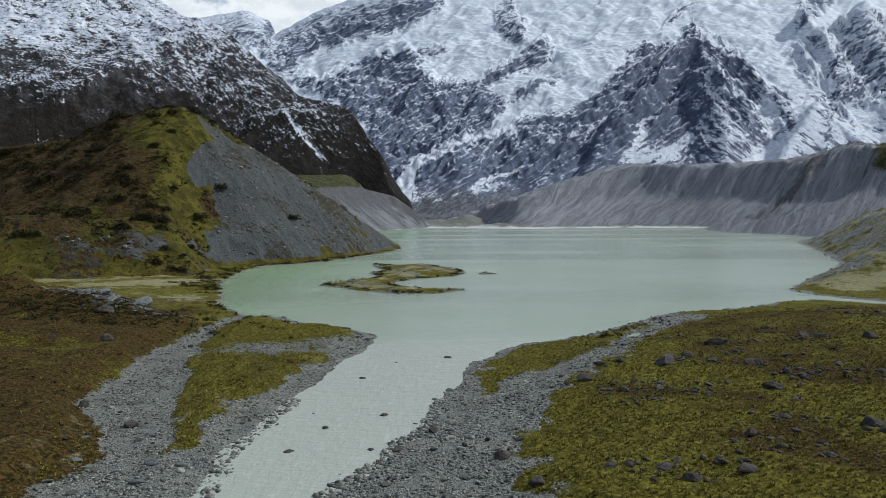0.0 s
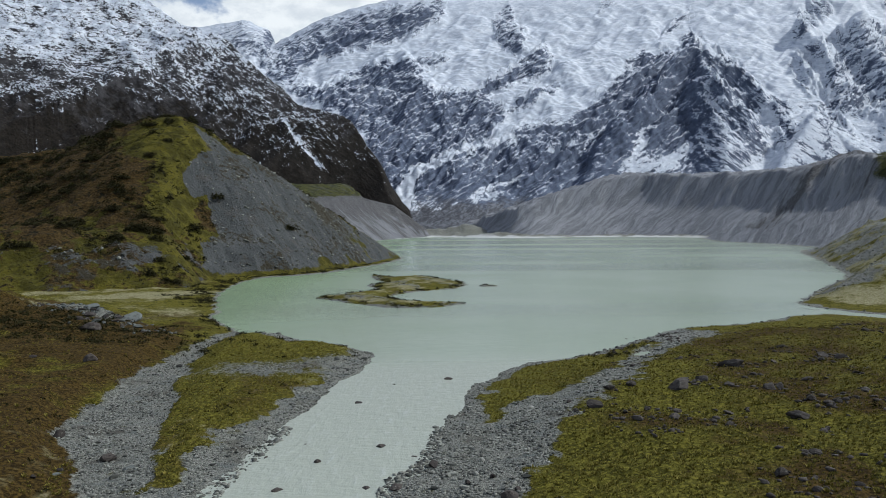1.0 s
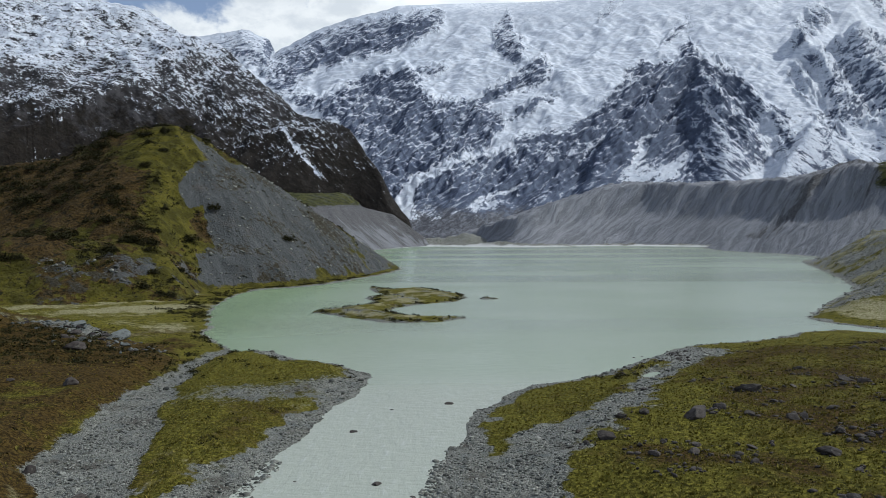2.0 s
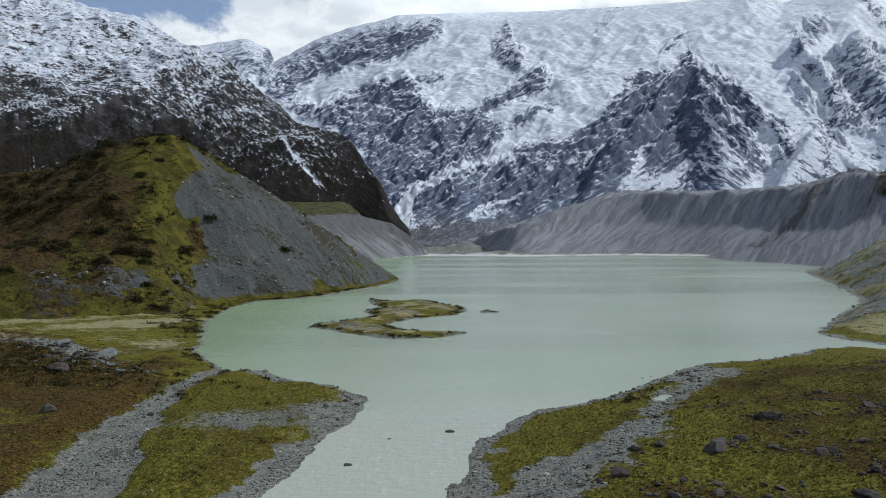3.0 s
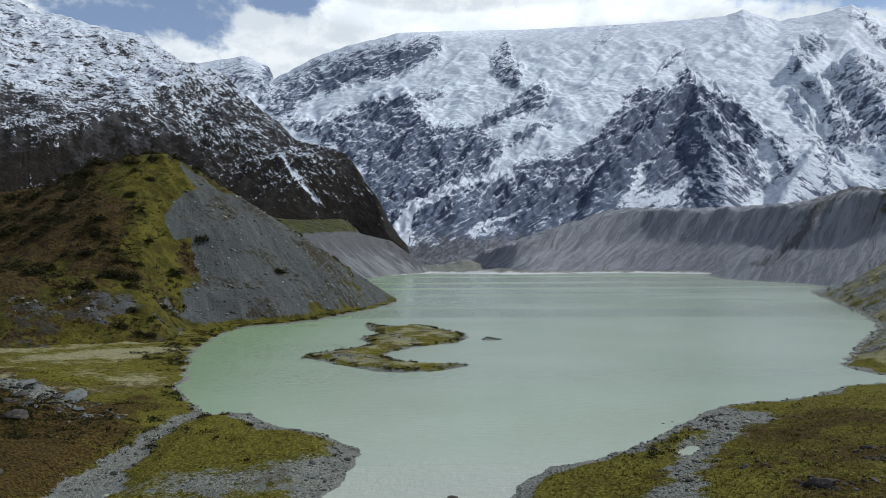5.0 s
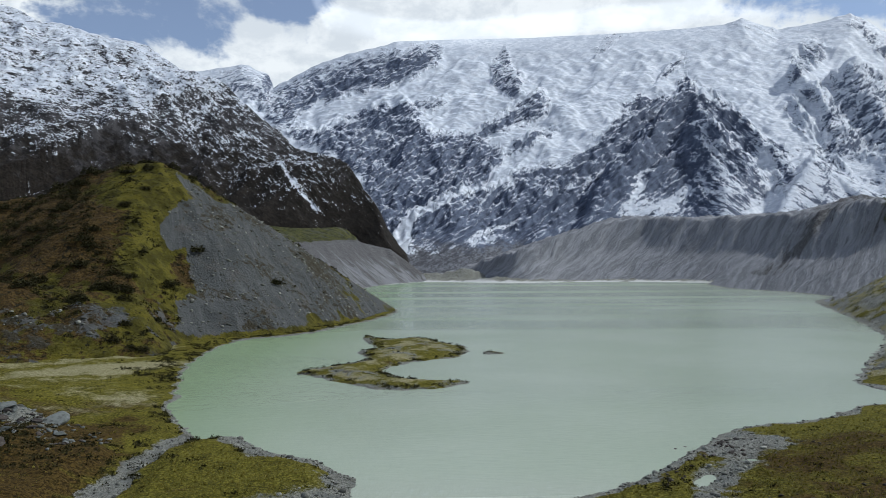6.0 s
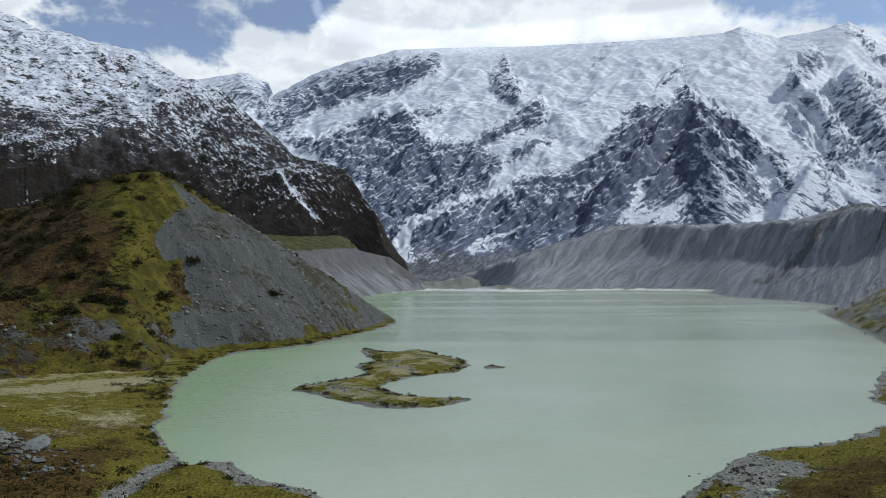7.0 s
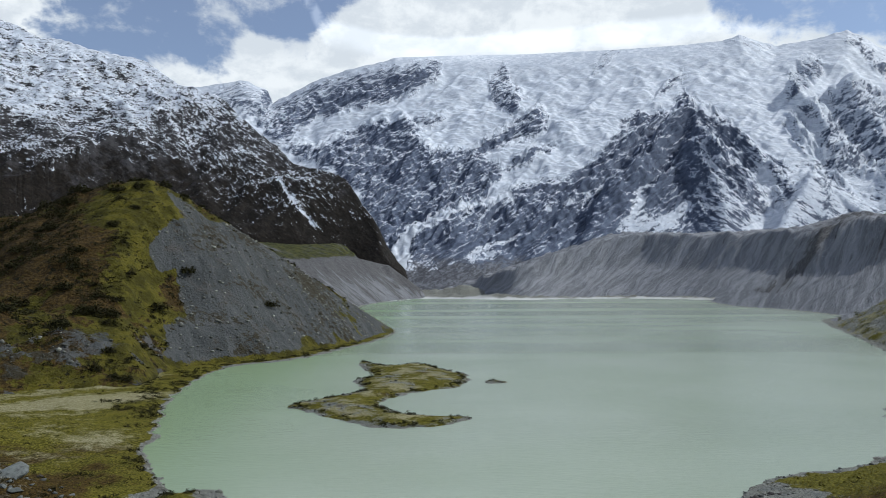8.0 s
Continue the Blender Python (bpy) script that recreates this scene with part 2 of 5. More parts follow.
def mat_moraine():
    """Raw grey moraine wall, gullied down its fall line."""
    m, n, b, v = material("grey_moraine")
    warp = n.noise(v, 0.02, 3, 0.5)
    gully = n.noise(n.add("ShaderNodeCombineXYZ", X=n.math("ADD", n.math("MULTIPLY", n.attr("along"), 0.13), n.math("MULTIPLY", warp, 1.2)),
                          Y=n.math("MULTIPLY", n.attr("down"), 0.011)).outputs[0], 1.0, 8, 0.70, 0.25)
    fine, mid = n.noise(v, 0.30, 7, 0.7), n.noise(v, 0.016, 5, 0.55)
    grey = n.mix(n.step(gully, 0.40, 0.62), col(0.165, 0.168, 0.178), col(0.285, 0.288, 0.300))
    grey = n.mix(n.step(fine, 0.50, 0.72), grey, col(0.340, 0.342, 0.350))
    brown = n.mix(n.step(fine, 0.35, 0.65), col(0.060, 0.058, 0.058), col(0.148, 0.144, 0.143))
    s = n.math("ADD", n.attr("scrub"), n.math("MULTIPLY", n.math("SUBTRACT", gully, 0.5), 1.6))
    s = n.math("ADD", s, n.math("MULTIPLY", n.math("SUBTRACT", mid, 0.5), 0.8))
    grey = n.mix(n.step(s, 0.40, 0.62), grey, brown)
    green = n.mix(n.step(n.noise(v, 0.08, 6, 0.7), 0.38, 0.62), col(0.020, 0.024, 0.008), n.mix(fine, col(0.05, 0.052, 0.012), col(0.11, 0.105, 0.028)))
    g = n.math("ADD", n.attr("grass"), n.math("MULTIPLY", n.math("SUBTRACT", mid, 0.5), 0.9))
    g = n.math("ADD", g, n.math("MULTIPLY", n.math("SUBTRACT", fine, 0.5), 0.5))
    n.put(b.inputs["Base Color"], n.mix(n.step(g, 0.42, 0.6), grey, green))
    n.put(b.inputs["Roughness"], 0.95)
    n.put(b.inputs["Specular IOR Level"], 0.15)
    bump(n, b, n.math("ADD", n.math("MULTIPLY", gully, 1.6), n.math("MULTIPLY", fine, 0.5)), 0.9, 5.0)
    return m


def mat_water():
    """Milky glacial melt water with wind ripples, more broken in the outlet river."""
    m, n, b, v = material("glacial_water")
    yy = n.add("ShaderNodeSeparateXYZ", Vector=v)
    river = n.step(yy.outputs[1], 150.0, 120.0)
    cloudy = n.noise(v, 0.012, 4, 0.5)
    milk = n.mix(n.step(cloudy, 0.35, 0.65), col(0.295, 0.345, 0.250), col(0.332, 0.378, 0.288))
    milk = n.mix(n.step(yy.outputs[0], -10.0, -75.0), milk, col(0.235, 0.318, 0.178))
    foam = n.noise(n.mapped(v, (1.0, 0.35, 1.0), (0, 0, -0.12)), 0.9, 5, 0.65)
    froth = n.math("MULTIPLY", river, n.step(foam, 0.54, 0.72))
    n.put(b.inputs["Base Color"], n.mix(n.math("MULTIPLY", froth, 0.38), n.mix(river, milk, col(0.345, 0.365, 0.300)), col(0.52, 0.54, 0.52)))
    calm = n.step(n.noise(n.mapped(v, (0.16, 1.0, 1.0)), 0.005, 3, 0.5), 0.38, 0.64)
    n.put(b.inputs["Roughness"], n.math("ADD", n.math("MULTIPLY", river, 0.18), n.step(calm, 0, 1, 0.15, 0.25)))
    n.put(b.inputs["IOR"], 1.33)
    rip = n.noise(n.mapped(n.mapped(v, rot=(0, 0, 0.2)), (0.30, 1.1, 1.0)), 0.9, 5, 0.62)
    gust = n.step(n.noise(v, 0.02, 3, 0.5), 0.4, 0.65)
    h = n.math("MULTIPLY", rip, n.math("ADD", 0.45, n.math("MULTIPLY", n.math("MULTIPLY", gust, calm), 0.55)))
    h = n.math("ADD", h, n.math("MULTIPLY", foam, n.math("MULTIPLY", river, 0.8)))
    bump(n, b, h, 1.0, 0.24)
    return m


def mat_stone(name, dark, light, lichen=None, size=1.0):
    """Greywacke: mottled, speckled, each stone of its own tone."""
    m, n, b, v = material(name)
    one = n.add("ShaderNodeObjectInfo").outputs["Random"]
    isle = n.add("ShaderNodeNewGeometry").outputs["Random Per Island"]
    tone = n.math("FRACT", n.math("ADD", n.math("MULTIPLY", one, 7.0), isle))
    c = n.mix(tone, dark, light)
    grain = n.noise(v, 3.0 / size, 6, 0.7)
    c = n.mix(n.step(grain, 0.4, 0.75), c, tuple(0.55 * x for x in dark[:3]) + (1.0,))
    if lichen:
        c = n.mix(n.step(n.noise(v, 1.3 / size, 5, 0.6), 0.58, 0.68), c, lichen)
    n.put(b.inputs["Base Color"], c)
    n.put(b.inputs["Roughness"], 0.85)
    n.put(b.inputs["Specular IOR Level"], 0.3)
    bump(n, b, grain, 0.7, 0.12 * size)
    return m


def mat_leaf(name, a, c):
    m, n, b, v = material(name)
    isle = n.add("ShaderNodeNewGeometry").outputs["Random Per Island"]
    n.put(b.inputs["Base Color"], n.mix(n.math("ADD", n.math("MULTIPLY", isle, 0.6), n.math("MULTIPLY", n.noise(v, 0.06, 3, 0.5), 0.5)), a, c))
    n.put(b.inputs["Roughness"], 0.85)
    n.put(b.inputs["Specular IOR Level"], 0.15)
    return m


GROUND, HILL, MORAINE, WATER = mat_ground(), mat_hill(), mat_moraine(), mat_water()
# Grey-blue rock, its colour lightened and blued further to stand for distance haze.
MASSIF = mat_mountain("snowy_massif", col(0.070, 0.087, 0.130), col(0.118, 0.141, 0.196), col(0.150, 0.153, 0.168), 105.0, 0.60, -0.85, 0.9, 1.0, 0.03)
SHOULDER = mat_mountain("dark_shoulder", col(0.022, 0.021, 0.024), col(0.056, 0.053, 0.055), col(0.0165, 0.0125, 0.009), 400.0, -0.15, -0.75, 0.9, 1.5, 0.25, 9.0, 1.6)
BOULDER = mat_stone("lichened_boulder", col(0.028, 0.022, 0.018), col(0.080, 0.066, 0.056), col(0.13, 0.118, 0.095))
PALE = mat_stone("pale_boulder", col(0.085, 0.092, 0.083), col(0.165, 0.174, 0.162))
COBBLE = mat_stone("river_cobble", col(0.050, 0.050, 0.042), col(0.34, 0.338, 0.285), None, 0.5)
TUSSOCK = mat_leaf("tussock_blades", col(0.105, 0.088, 0.011), col(0.25, 0.21, 0.050))
SCRUB = mat_leaf("scrub_leaves", col(0.009, 0.009, 0.003), col(0.036, 0.033, 0.008))


def mat_cloud():
    """Cloud that drags over the summits: far backdrop, a thin mist, torn at its lower edge; its brightness is added
    glow.
    """
    m = bpy.data.materials.new("summit_cloud")
    m.use_nodes = True
    m.node_tree.nodes.clear()
    n = Nodes(m.node_tree)
    out = n.add("ShaderNodeOutputMaterial")
    v = n.add("ShaderNodeTexCoord").outputs["Object"]
    puff = n.noise(n.mapped(v, (1, 1, 1.5)), 0.0022, 8, 0.6, 0.3)
    wisp = n.noise(v, 0.009, 6, 0.62)
    d = n.math("ADD", n.attr("thick"), n.math("ADD", n.math("MULTIPLY", n.math("SUBTRACT", puff, 0.5), 1.5), n.math("MULTIPLY", n.math("SUBTRACT", wisp, 0.5), 0.4)))
    clear = n.add("ShaderNodeBsdfTransparent")
    tone = n.mix(n.step(n.math("ADD", puff, n.math("MULTIPLY", wisp, 0.5)), 0.55, 0.95), col(0.86, 0.88, 0.92), col(0.98, 0.99, 1.0))
    # Emission stands in for sunlit cloud; added to clear, so it casts no shadow.
    glow = n.add("ShaderNodeEmission", Color=tone, Strength=n.math("MULTIPLY", n.step(d, 0.0, 1.0), 0.21))
    mixed = n.add("ShaderNodeAddShader", i0=clear.outputs[0], i1=glow.outputs[0])
    m.node_tree.links.new(mixed.outputs[0], out.inputs[0])
    return m


CLOUD = mat_cloud()

# ---------- terrain arithmetic ----------


def lattice(ix, iy, seed):
    h = (ix * 374761393 + iy * 668265263 + seed * 974711) & 0xFFFFFFFF
    h = ((h ^ (h >> 13)) * 1274126177) & 0xFFFFFFFF
    return ((h ^ (h >> 16)) & 0xFFFF) / 65536.0 * 2 * np.pi


def swell(x, y, seed=0):
    """Gradient noise, about -1 to 1."""
    fx, fy = np.floor(x), np.floor(y)
    ix, iy, fx, fy = fx.astype(np.int64), fy.astype(np.int64), x - fx, y - fy
    u, v = fx * fx * fx * (fx * (fx * 6 - 15) + 10), fy * fy * fy * (fy * (fy * 6 - 15) + 10)

    def corner(a, b):
        g = lattice(ix + a, iy + b, seed)
        return np.cos(g) * (fx - a) + np.sin(g) * (fy - b)

    low, high = corner(0, 0) * (1 - u) + corner(1, 0) * u, corner(0, 1) * (1 - u) + corner(1, 1) * u
    return (low * (1 - v) + high * v) * 1.5


def fbm(x, y, octaves=5, gain=0.5, seed=0):
    out, amp = 0.0, 1.0
    for k in range(octaves):
        out = out + amp * swell(x * 2.03**k + 17.3 * k, y * 2.03**k - 9.1 * k, seed + k)
        amp *= gain
    return out


def crests(x, y, octaves=5, gain=0.5, seed=0):
    """Ridged noise, 0 in the gullies to about 1.6 on the crests."""
    out, amp, w = 0.0, 1.0, 1.0
    for k in range(octaves):
        r = (1 - np.abs(swell(x * 2.03**k + 5.3 * k, y * 2.03**k + 3.7 * k, seed + k))) ** 2
        out = out + amp * r * w
        w, amp = np.clip(r * 1.3, 0, 1), amp * gain
    return out


def smooth(v, a, b):
    t = np.clip((v - a) / (b - a), 0, 1)
    return t * t * (3 - 2 * t)


def rounded(points, closed=False, steps=4):
    """Catmull-Rom through the points (rows of any width)."""
    p = np.array(points, float)
    n, out = len(p), []
    for i in range(n if closed else n - 1):
        if closed:
            a, b, c, d = p[(i - 1) % n], p[i], p[(i + 1) % n], p[(i + 2) % n]
        else:
            a, b, c, d = p[max(i - 1, 0)], p[i], p[i + 1], p[min(i + 2, n - 1)]
        for t in np.arange(steps) / steps:
            out.append(0.5 * (2 * b + (c - a) * t + (2 * a - 5 * b + 4 * c - d) * t * t + (3 * b - a - 3 * c + d) * t**3))
    if not closed:
        out.append(p[-1])
    return np.array(out)


def nearest(x, y, line, closed=False):
    """Distance to a line, which side (+1: to its left), and the line's further columns at the nearest place."""
    best, side = np.full(x.shape, 1e18), np.ones(x.shape)
    more = [np.zeros(x.shape) for _ in range(line.shape[1] - 2)]
    ends = np.roll(line, -1, axis=0) if closed else line[1:]
    for a, b in zip(line, ends):
        dx, dy = b[0] - a[0], b[1] - a[1]
        t = np.clip(((x - a[0]) * dx + (y - a[1]) * dy) / (dx * dx + dy * dy + 1e-9), 0, 1)
        d = (x - a[0] - t * dx) ** 2 + (y - a[1] - t * dy) ** 2
        won = d < best
        best = np.where(won, d, best)
        side = np.where(won, np.sign(dx * (y - a[1]) - dy * (x - a[0])), side)
        for k in range(len(more)):
            more[k] = np.where(won, a[k + 2] + t * (b[k + 2] - a[k + 2]), more[k])
    return np.sqrt(best), side, more


def with_arc(line, closed=False):
    """The line with its running length as one more column."""
    gap = np.hypot(*(np.roll(line, -1, axis=0) - line)[:, :2].T)
    return np.column_stack([line, np.concatenate([[0], np.cumsum(gap)[:-1]])])


def inside(x, y, line):
    odd = np.zeros(x.shape, bool)
    for a, b in zip(line, np.roll(line, -1, axis=0)):
        if a[1] != b[1]:
            odd ^= ((a[1] > y) != (b[1] > y)) & (x < (b[0] - a[0]) * (y - a[1]) / (b[1] - a[1]) + a[0])
    return odd


# plan of the shores, metres: the west shore from the river up the lake, the far shore, the east shore back to the river
WEST = [(-6, -300), (-12, -60), (-18, 20), (-20.6, 59), (-22.2, 72), (-21.5, 82), (-19.4, 93), (-17.6, 104), (-16.7, 114), (-14.6, 127),
        (-12.9, 138), (-15.1, 145), (-21.4, 153), (-28.3, 157), (-34.9, 164), (-41.6, 170), (-46, 167.5), (-50.2, 174), (-58.5, 189),
        (-62, 197), (-67, 213), (-83, 262), (-87, 290), (-92, 328), (-88, 350), (-73, 367), (-62, 391), (-51, 436), (-41, 474), (-34, 555),
        (-48, 625), (-75, 720), (-105, 900), (-125, 1150), (-112, 1350), (-85, 1500)]
EAST = [(-32, 1640), (80, 1540), (190, 1520), (386, 1560), (505, 1410), (472, 1320), (408, 1060), (415, 904), (390, 748), (343, 690),
        (310, 628), (267, 520), (219, 404), (188, 340), (153, 290), (114, 234), (111, 222), (111.5, 213), (115, 204), (124, 192), (142, 178), (139, 174), (119, 187.5), (108, 198), (100, 199), (91, 194), (75, 182), (65, 178),
        (54, 173), (43, 159), (31.7, 145), (23.7, 138), (14, 130), (8.4, 122), (4.7, 113), (2.7, 104), (1, 95), (-0.3, 86), (-1.6, 78),
        (-4, 71), (-7, 63.6), (-8.3, 58), (-6, 20), (2, -60), (8, -300)]
LAKE = rounded(WEST + EAST, True, 3)
ISLAND = rounded([(-37, 366), (-24, 347), (-12, 356), (0, 334), (8.5, 313), (5, 289), (-4, 280), (-12, 271), (-19, 257), (-15, 242), (-7, 236),
                  (6.5, 232), (-1, 222), (-9, 220.5), (-17, 220.5), (-28, 231), (-36, 241), (-45, 251), (-37, 264), (-27, 281), (-32, 302), (-27, 318),
                  (-35, 345)], True, 3)
CHANNEL = rounded([(-22, -20, 6), (-28, 35, 5), (-30.5, 60, 4.2), (-31, 72, 3.4), (-35.2, 82, 4.6), (-40.5, 93, 6.0), (-44.2, 110, 4.9), (-47.3, 128, 3.6), (-48.5, 140, 2.9),
                   (-49.3, 151, 2.3), (-49.2, 160, 2.1), (-48.2, 171, 2.2)])
STREAK = rounded([(-1, 50, 8.6), (0.5, 64, 8.2), (2, 76, 7.2), (8, 88, 6.5), (15.5, 99, 4.6), (26, 111, 4.2), (34.5, 130, 2.8), (45, 148, 4.0), (53, 162, 8.0)])


def water_distance(x, y):
    """Metres from the water's edge, positive on land."""
    w = 0.6 + 0.004 * np.clip(y, 0, 1500)
    d, _, _ = nearest(x, y, LAKE, True)
    d = np.where(inside(x, y, LAKE), -d, d)
    e, _, _ = nearest(x, y, ISLAND, True)
    e = np.where(inside(x, y, ISLAND), e, -e)
    e = np.maximum(e, 6.0 * (1 - np.hypot((x - 160) / 52, (y - 1490) / 13)) + 2.0 * fbm(x / 14, y / 14, 2, 0.5, 13))
    e = np.maximum(e, 3.0 * (1 - np.hypot((x - 17) / 3.6, (y - 298) / 5.5)))
    return np.maximum(d, e) + w * fbm(x / 6.0, y / 9.0, 3, 0.55, 11), e


def blob(x, y, cx, cy, rx, ry, turn=0.0):
    c, s = math.cos(turn), math.sin(turn)
    u, v = ((x - cx) * c + (y - cy) * s) / rx, (-(x - cx) * s + (y - cy) * c) / ry
    return np.exp(-(u * u + v * v))


def ground_shape(x, y):
    """Height of the valley floor and its attributes."""
    d, e = water_distance(x, y)
    c, _, (cw,) = nearest(x, y, CHANNEL)
    s, _, (sw,) = nearest(x, y, STREAK)
    land = np.clip(d, 0, None)
    bumps = fbm(x / 14, y / 14, 5, 0.5, 3)
    lumps = fbm(x / 2.2, y / 2.2, 4, 0.6, 7)
    z = 0.10 + 0.35 * (1 - np.exp(-land / 3)) + 0.018 * np.clip(land, 0, 120)
    near = 1 - smooth(y, 300, 420)
    # east bank: a low grassy rise
    east = smooth(x, 2, 14) * (1 - smooth(y, 196, 214))
    z += east * (1.9 * smooth(land, 5, 26) + 2.4 * smooth(land, 22, 70)) * (1 - 0.6 * smooth(y, 120, 190) * (1 - smooth(land, 6, 30)))
    # spit between channel and river
    spit = smooth(-x, 12, 18) * (1 - smooth(-x, 44, 52)) * (y > 40)
    z += spit * 0.75 * smooth(land, 2, 7) * smooth(c - cw, 0.5, 4)
    # west bank: grassy slope, rocky mounds and the flat below the hill
    west = smooth(-(x + 33 + 0.17 * (y - 60)), 0, 10) * (1 - smooth(y + 0.25 * (x + 60), 140, 176))
    z += west * smooth(c - cw, 0.4, 5) * (1.3 + 0.055 * np.clip(-x - 45, 0, 160))
    z += (6.0 + 1.5 * bumps) * blob(x, y, -108, 158, 24, 14, 0.25) + (7.5 + 2 * bumps) * blob(x, y, -140, 190, 40, 17, 0.2) + 3.0 * blob(x, y, -82, 167, 18, 8, -0.57)
    z += west * 0.9 * fbm(x / 22, y / 9, 3, 0.5, 8) * smooth(c - cw, 4, 18)
    # east slope beyond the inlet
    z += smooth(x, 95, 115) * smooth(y, 212, 262) * (1 - smooth(y, 560, 660)) * np.minimum(0.62 * np.clip(land - 3, 0, None), 24 + 3 * bumps)
    z += (0.42 * bumps + 0.16 * lumps) * smooth(land, 0.5, 9) * near
    z += (1.2 * bumps + 0.5 * lumps) * smooth(land, 3, 30) * (1 - near)
    # gravel of channel, bars and beaches
    wob = fbm(x / 7, y / 7, 4, 0.6, 9)
    bed = 1 - smooth(c - cw + 1.3 * wob, -1.4, 0.9)
    z = np.where(d > 0, z * (1 - bed) + bed * (0.22 + 0.07 * lumps + 0.05 * bumps), z)
    bar = (1 - smooth(s - sw + 3.0 * wob, -2.2, 1.6)) * (1 - 0.25 * smooth(y, 95, 125) * (1 - smooth(y, 148, 160)))
    beach_w = np.where(x > 0, 2.2 + 2.8 * smooth(-y, -120, -80), 4.2 + 5 * smooth(-y, -74, -62))
    beach_w = np.where(y > 300, 3.0 + 5.0 * smooth(y, 560, 700), beach_w)
    beach_w = np.where((x < -42) & (y > 160) & (y < 345), 0.9, beach_w) * (1 + 0.5 * wob)
    beach = 1 - smooth(d, beach_w * 0.6, beach_w * 1.3)
    grit = np.maximum.reduce([bed, bar * 0.95, beach])
    grit = np.maximum(grit, 0.66 * blob(x, y, -29, 122, 15, 8, 0.45) + 0.5 * blob(x, y, -17, 131, 6, 9))
    grit = np.maximum(grit, 0.75 * smooth(y, 600, 760))
    grit = np.maximum(grit, (0.52 + 0.55 * fbm(x / 20, y / 30, 4, 0.6, 19)) * smooth(x, 108, 125) * smooth(y, 225, 250))
    grit = np.maximum(grit, 0.9 * blob(x, y, -80, 166, 15, 6.5, -0.57) + 0.75 * blob(x, y, -102, 182, 18, 8, -0.5))
    z += smooth(y, 1380, 1480) * (24 * blob(x, y, 55, 1790, 60, 45) + 8 * blob(x, y, 110, 1585, 70, 16) + 6 * blob(x, y, -10, 1690, 50, 14) + 12 * blob(x, y, -60, 1790, 60, 50) + 5 * np.abs(fbm(x / 40, y / 40, 4, 0.6, 15))) * smooth(land, 4, 40)
    silt = smooth(y, 1380, 1450) * (1 - smooth(d, 18, 42)) * smooth(fbm(x / 60, y / 60, 2, 0.5, 16), -0.9, -0.35)
    tan = 1.1 * blob(x, y, -106, 256, 34, 13, 0.75) + 0.75 * blob(x, y, -76, 204, 12, 16, 0.5)
    tan = np.maximum(tan, (0.48 + 0.50 * fbm(x / 26, y / 16, 3, 0.5, 18)) * smooth(d, 5, 18) * smooth(-x, 52, 66) * smooth(y, 168, 190) * (1 - smooth(y, 330, 350)))
    tan = np.maximum(tan, (0.68 + 0.5 * fbm(x / 12, y / 18, 3, 0.5, 20)) * smooth(x, 108, 125) * smooth(y, 205, 225) * (1 - smooth(y, 640, 760)))
    isl = smooth(e, -1, 3)
    tan = np.maximum(tan, 0.34 * spit * (1 - smooth(y, 120, 150)))
    tan = np.maximum(tan, isl * (0.55 + 0.6 * fbm(x / 12, y / 12, 3, 0.5, 12)) * smooth(e, 1, 4))
    z = np.where(e > 0, 0.15 + 0.13 * np.clip(e, 0, 11) + 0.25 * lumps * smooth(e, 0, 3), z)
    grit = np.where(e > -2, np.clip(0.62 - 0.10 * e, 0.30, 0.7) - 0.35 * bumps, grit)
    # Brown scrub; the extra on the west bank also paints in the cloud shade there.
    rust = 0.06 + 0.40 * smooth(x, 18, 55) * (1 - smooth(y, 150, 200)) + 0.7 * smooth(-x, 29, 35) * (1 - smooth(y, 75, 105)) + 0.60 * smooth(-(x + 33 + 0.17 * (y - 60)), -1, 12) * (1 - smooth(y, 190, 215)) + 0.5 * blob(x, y, -27, 98, 9, 24, 0.25)
    rust = rust + 0.5 * smooth(swell(x / 13, y / 13, 91), 0.15, 0.45) * smooth(x, 12, 25) * (1 - smooth(y, 150, 175))
    rust = rust + 0.45 * blob(x, y, -86, 149, 34, 13)
    rust = np.where(e > -2, 0.1, rust)
    z -= 1.1 * blob(x, y, 49.5, 151.5, 3.6, 2.0, 0.5) + 1.2 * blob(x, y, 38.5, 141.5, 4.5, 1.6, 0.9)
    z = np.where(d < 0, np.maximum(-0.05 + 0.14 * d, -4.0) + 0.05 * lumps * (d > -6), np.maximum(z, 0.06 - 0.3 * (blob(x, y, 49.5, 151.5, 3.6, 2.0, 0.5) + blob(x, y, 38.5, 141.5, 4.5, 1.6, 0.9) > 0.35)))
    return z, {"gravel": grit, "dry": tan, "scrub": rust, "silt": silt}


HILL_CREST = rounded([(-430, 480, 84, 0), (-320, 446, 70, 0), (-245, 432, 70, 0), (-195, 430, 84, 0), (-160, 432, 91, 0.2), (-128, 458, 72, 1), (-95, 500, 46, 1),
                      (-62, 540, 20, 1), (-36, 574, 0, 1)])
BENCH = rounded([(-330, 318, 36), (-240, 310, 30), (-185, 308, 27), (-150, 322, 26), (-122, 345, 24)])


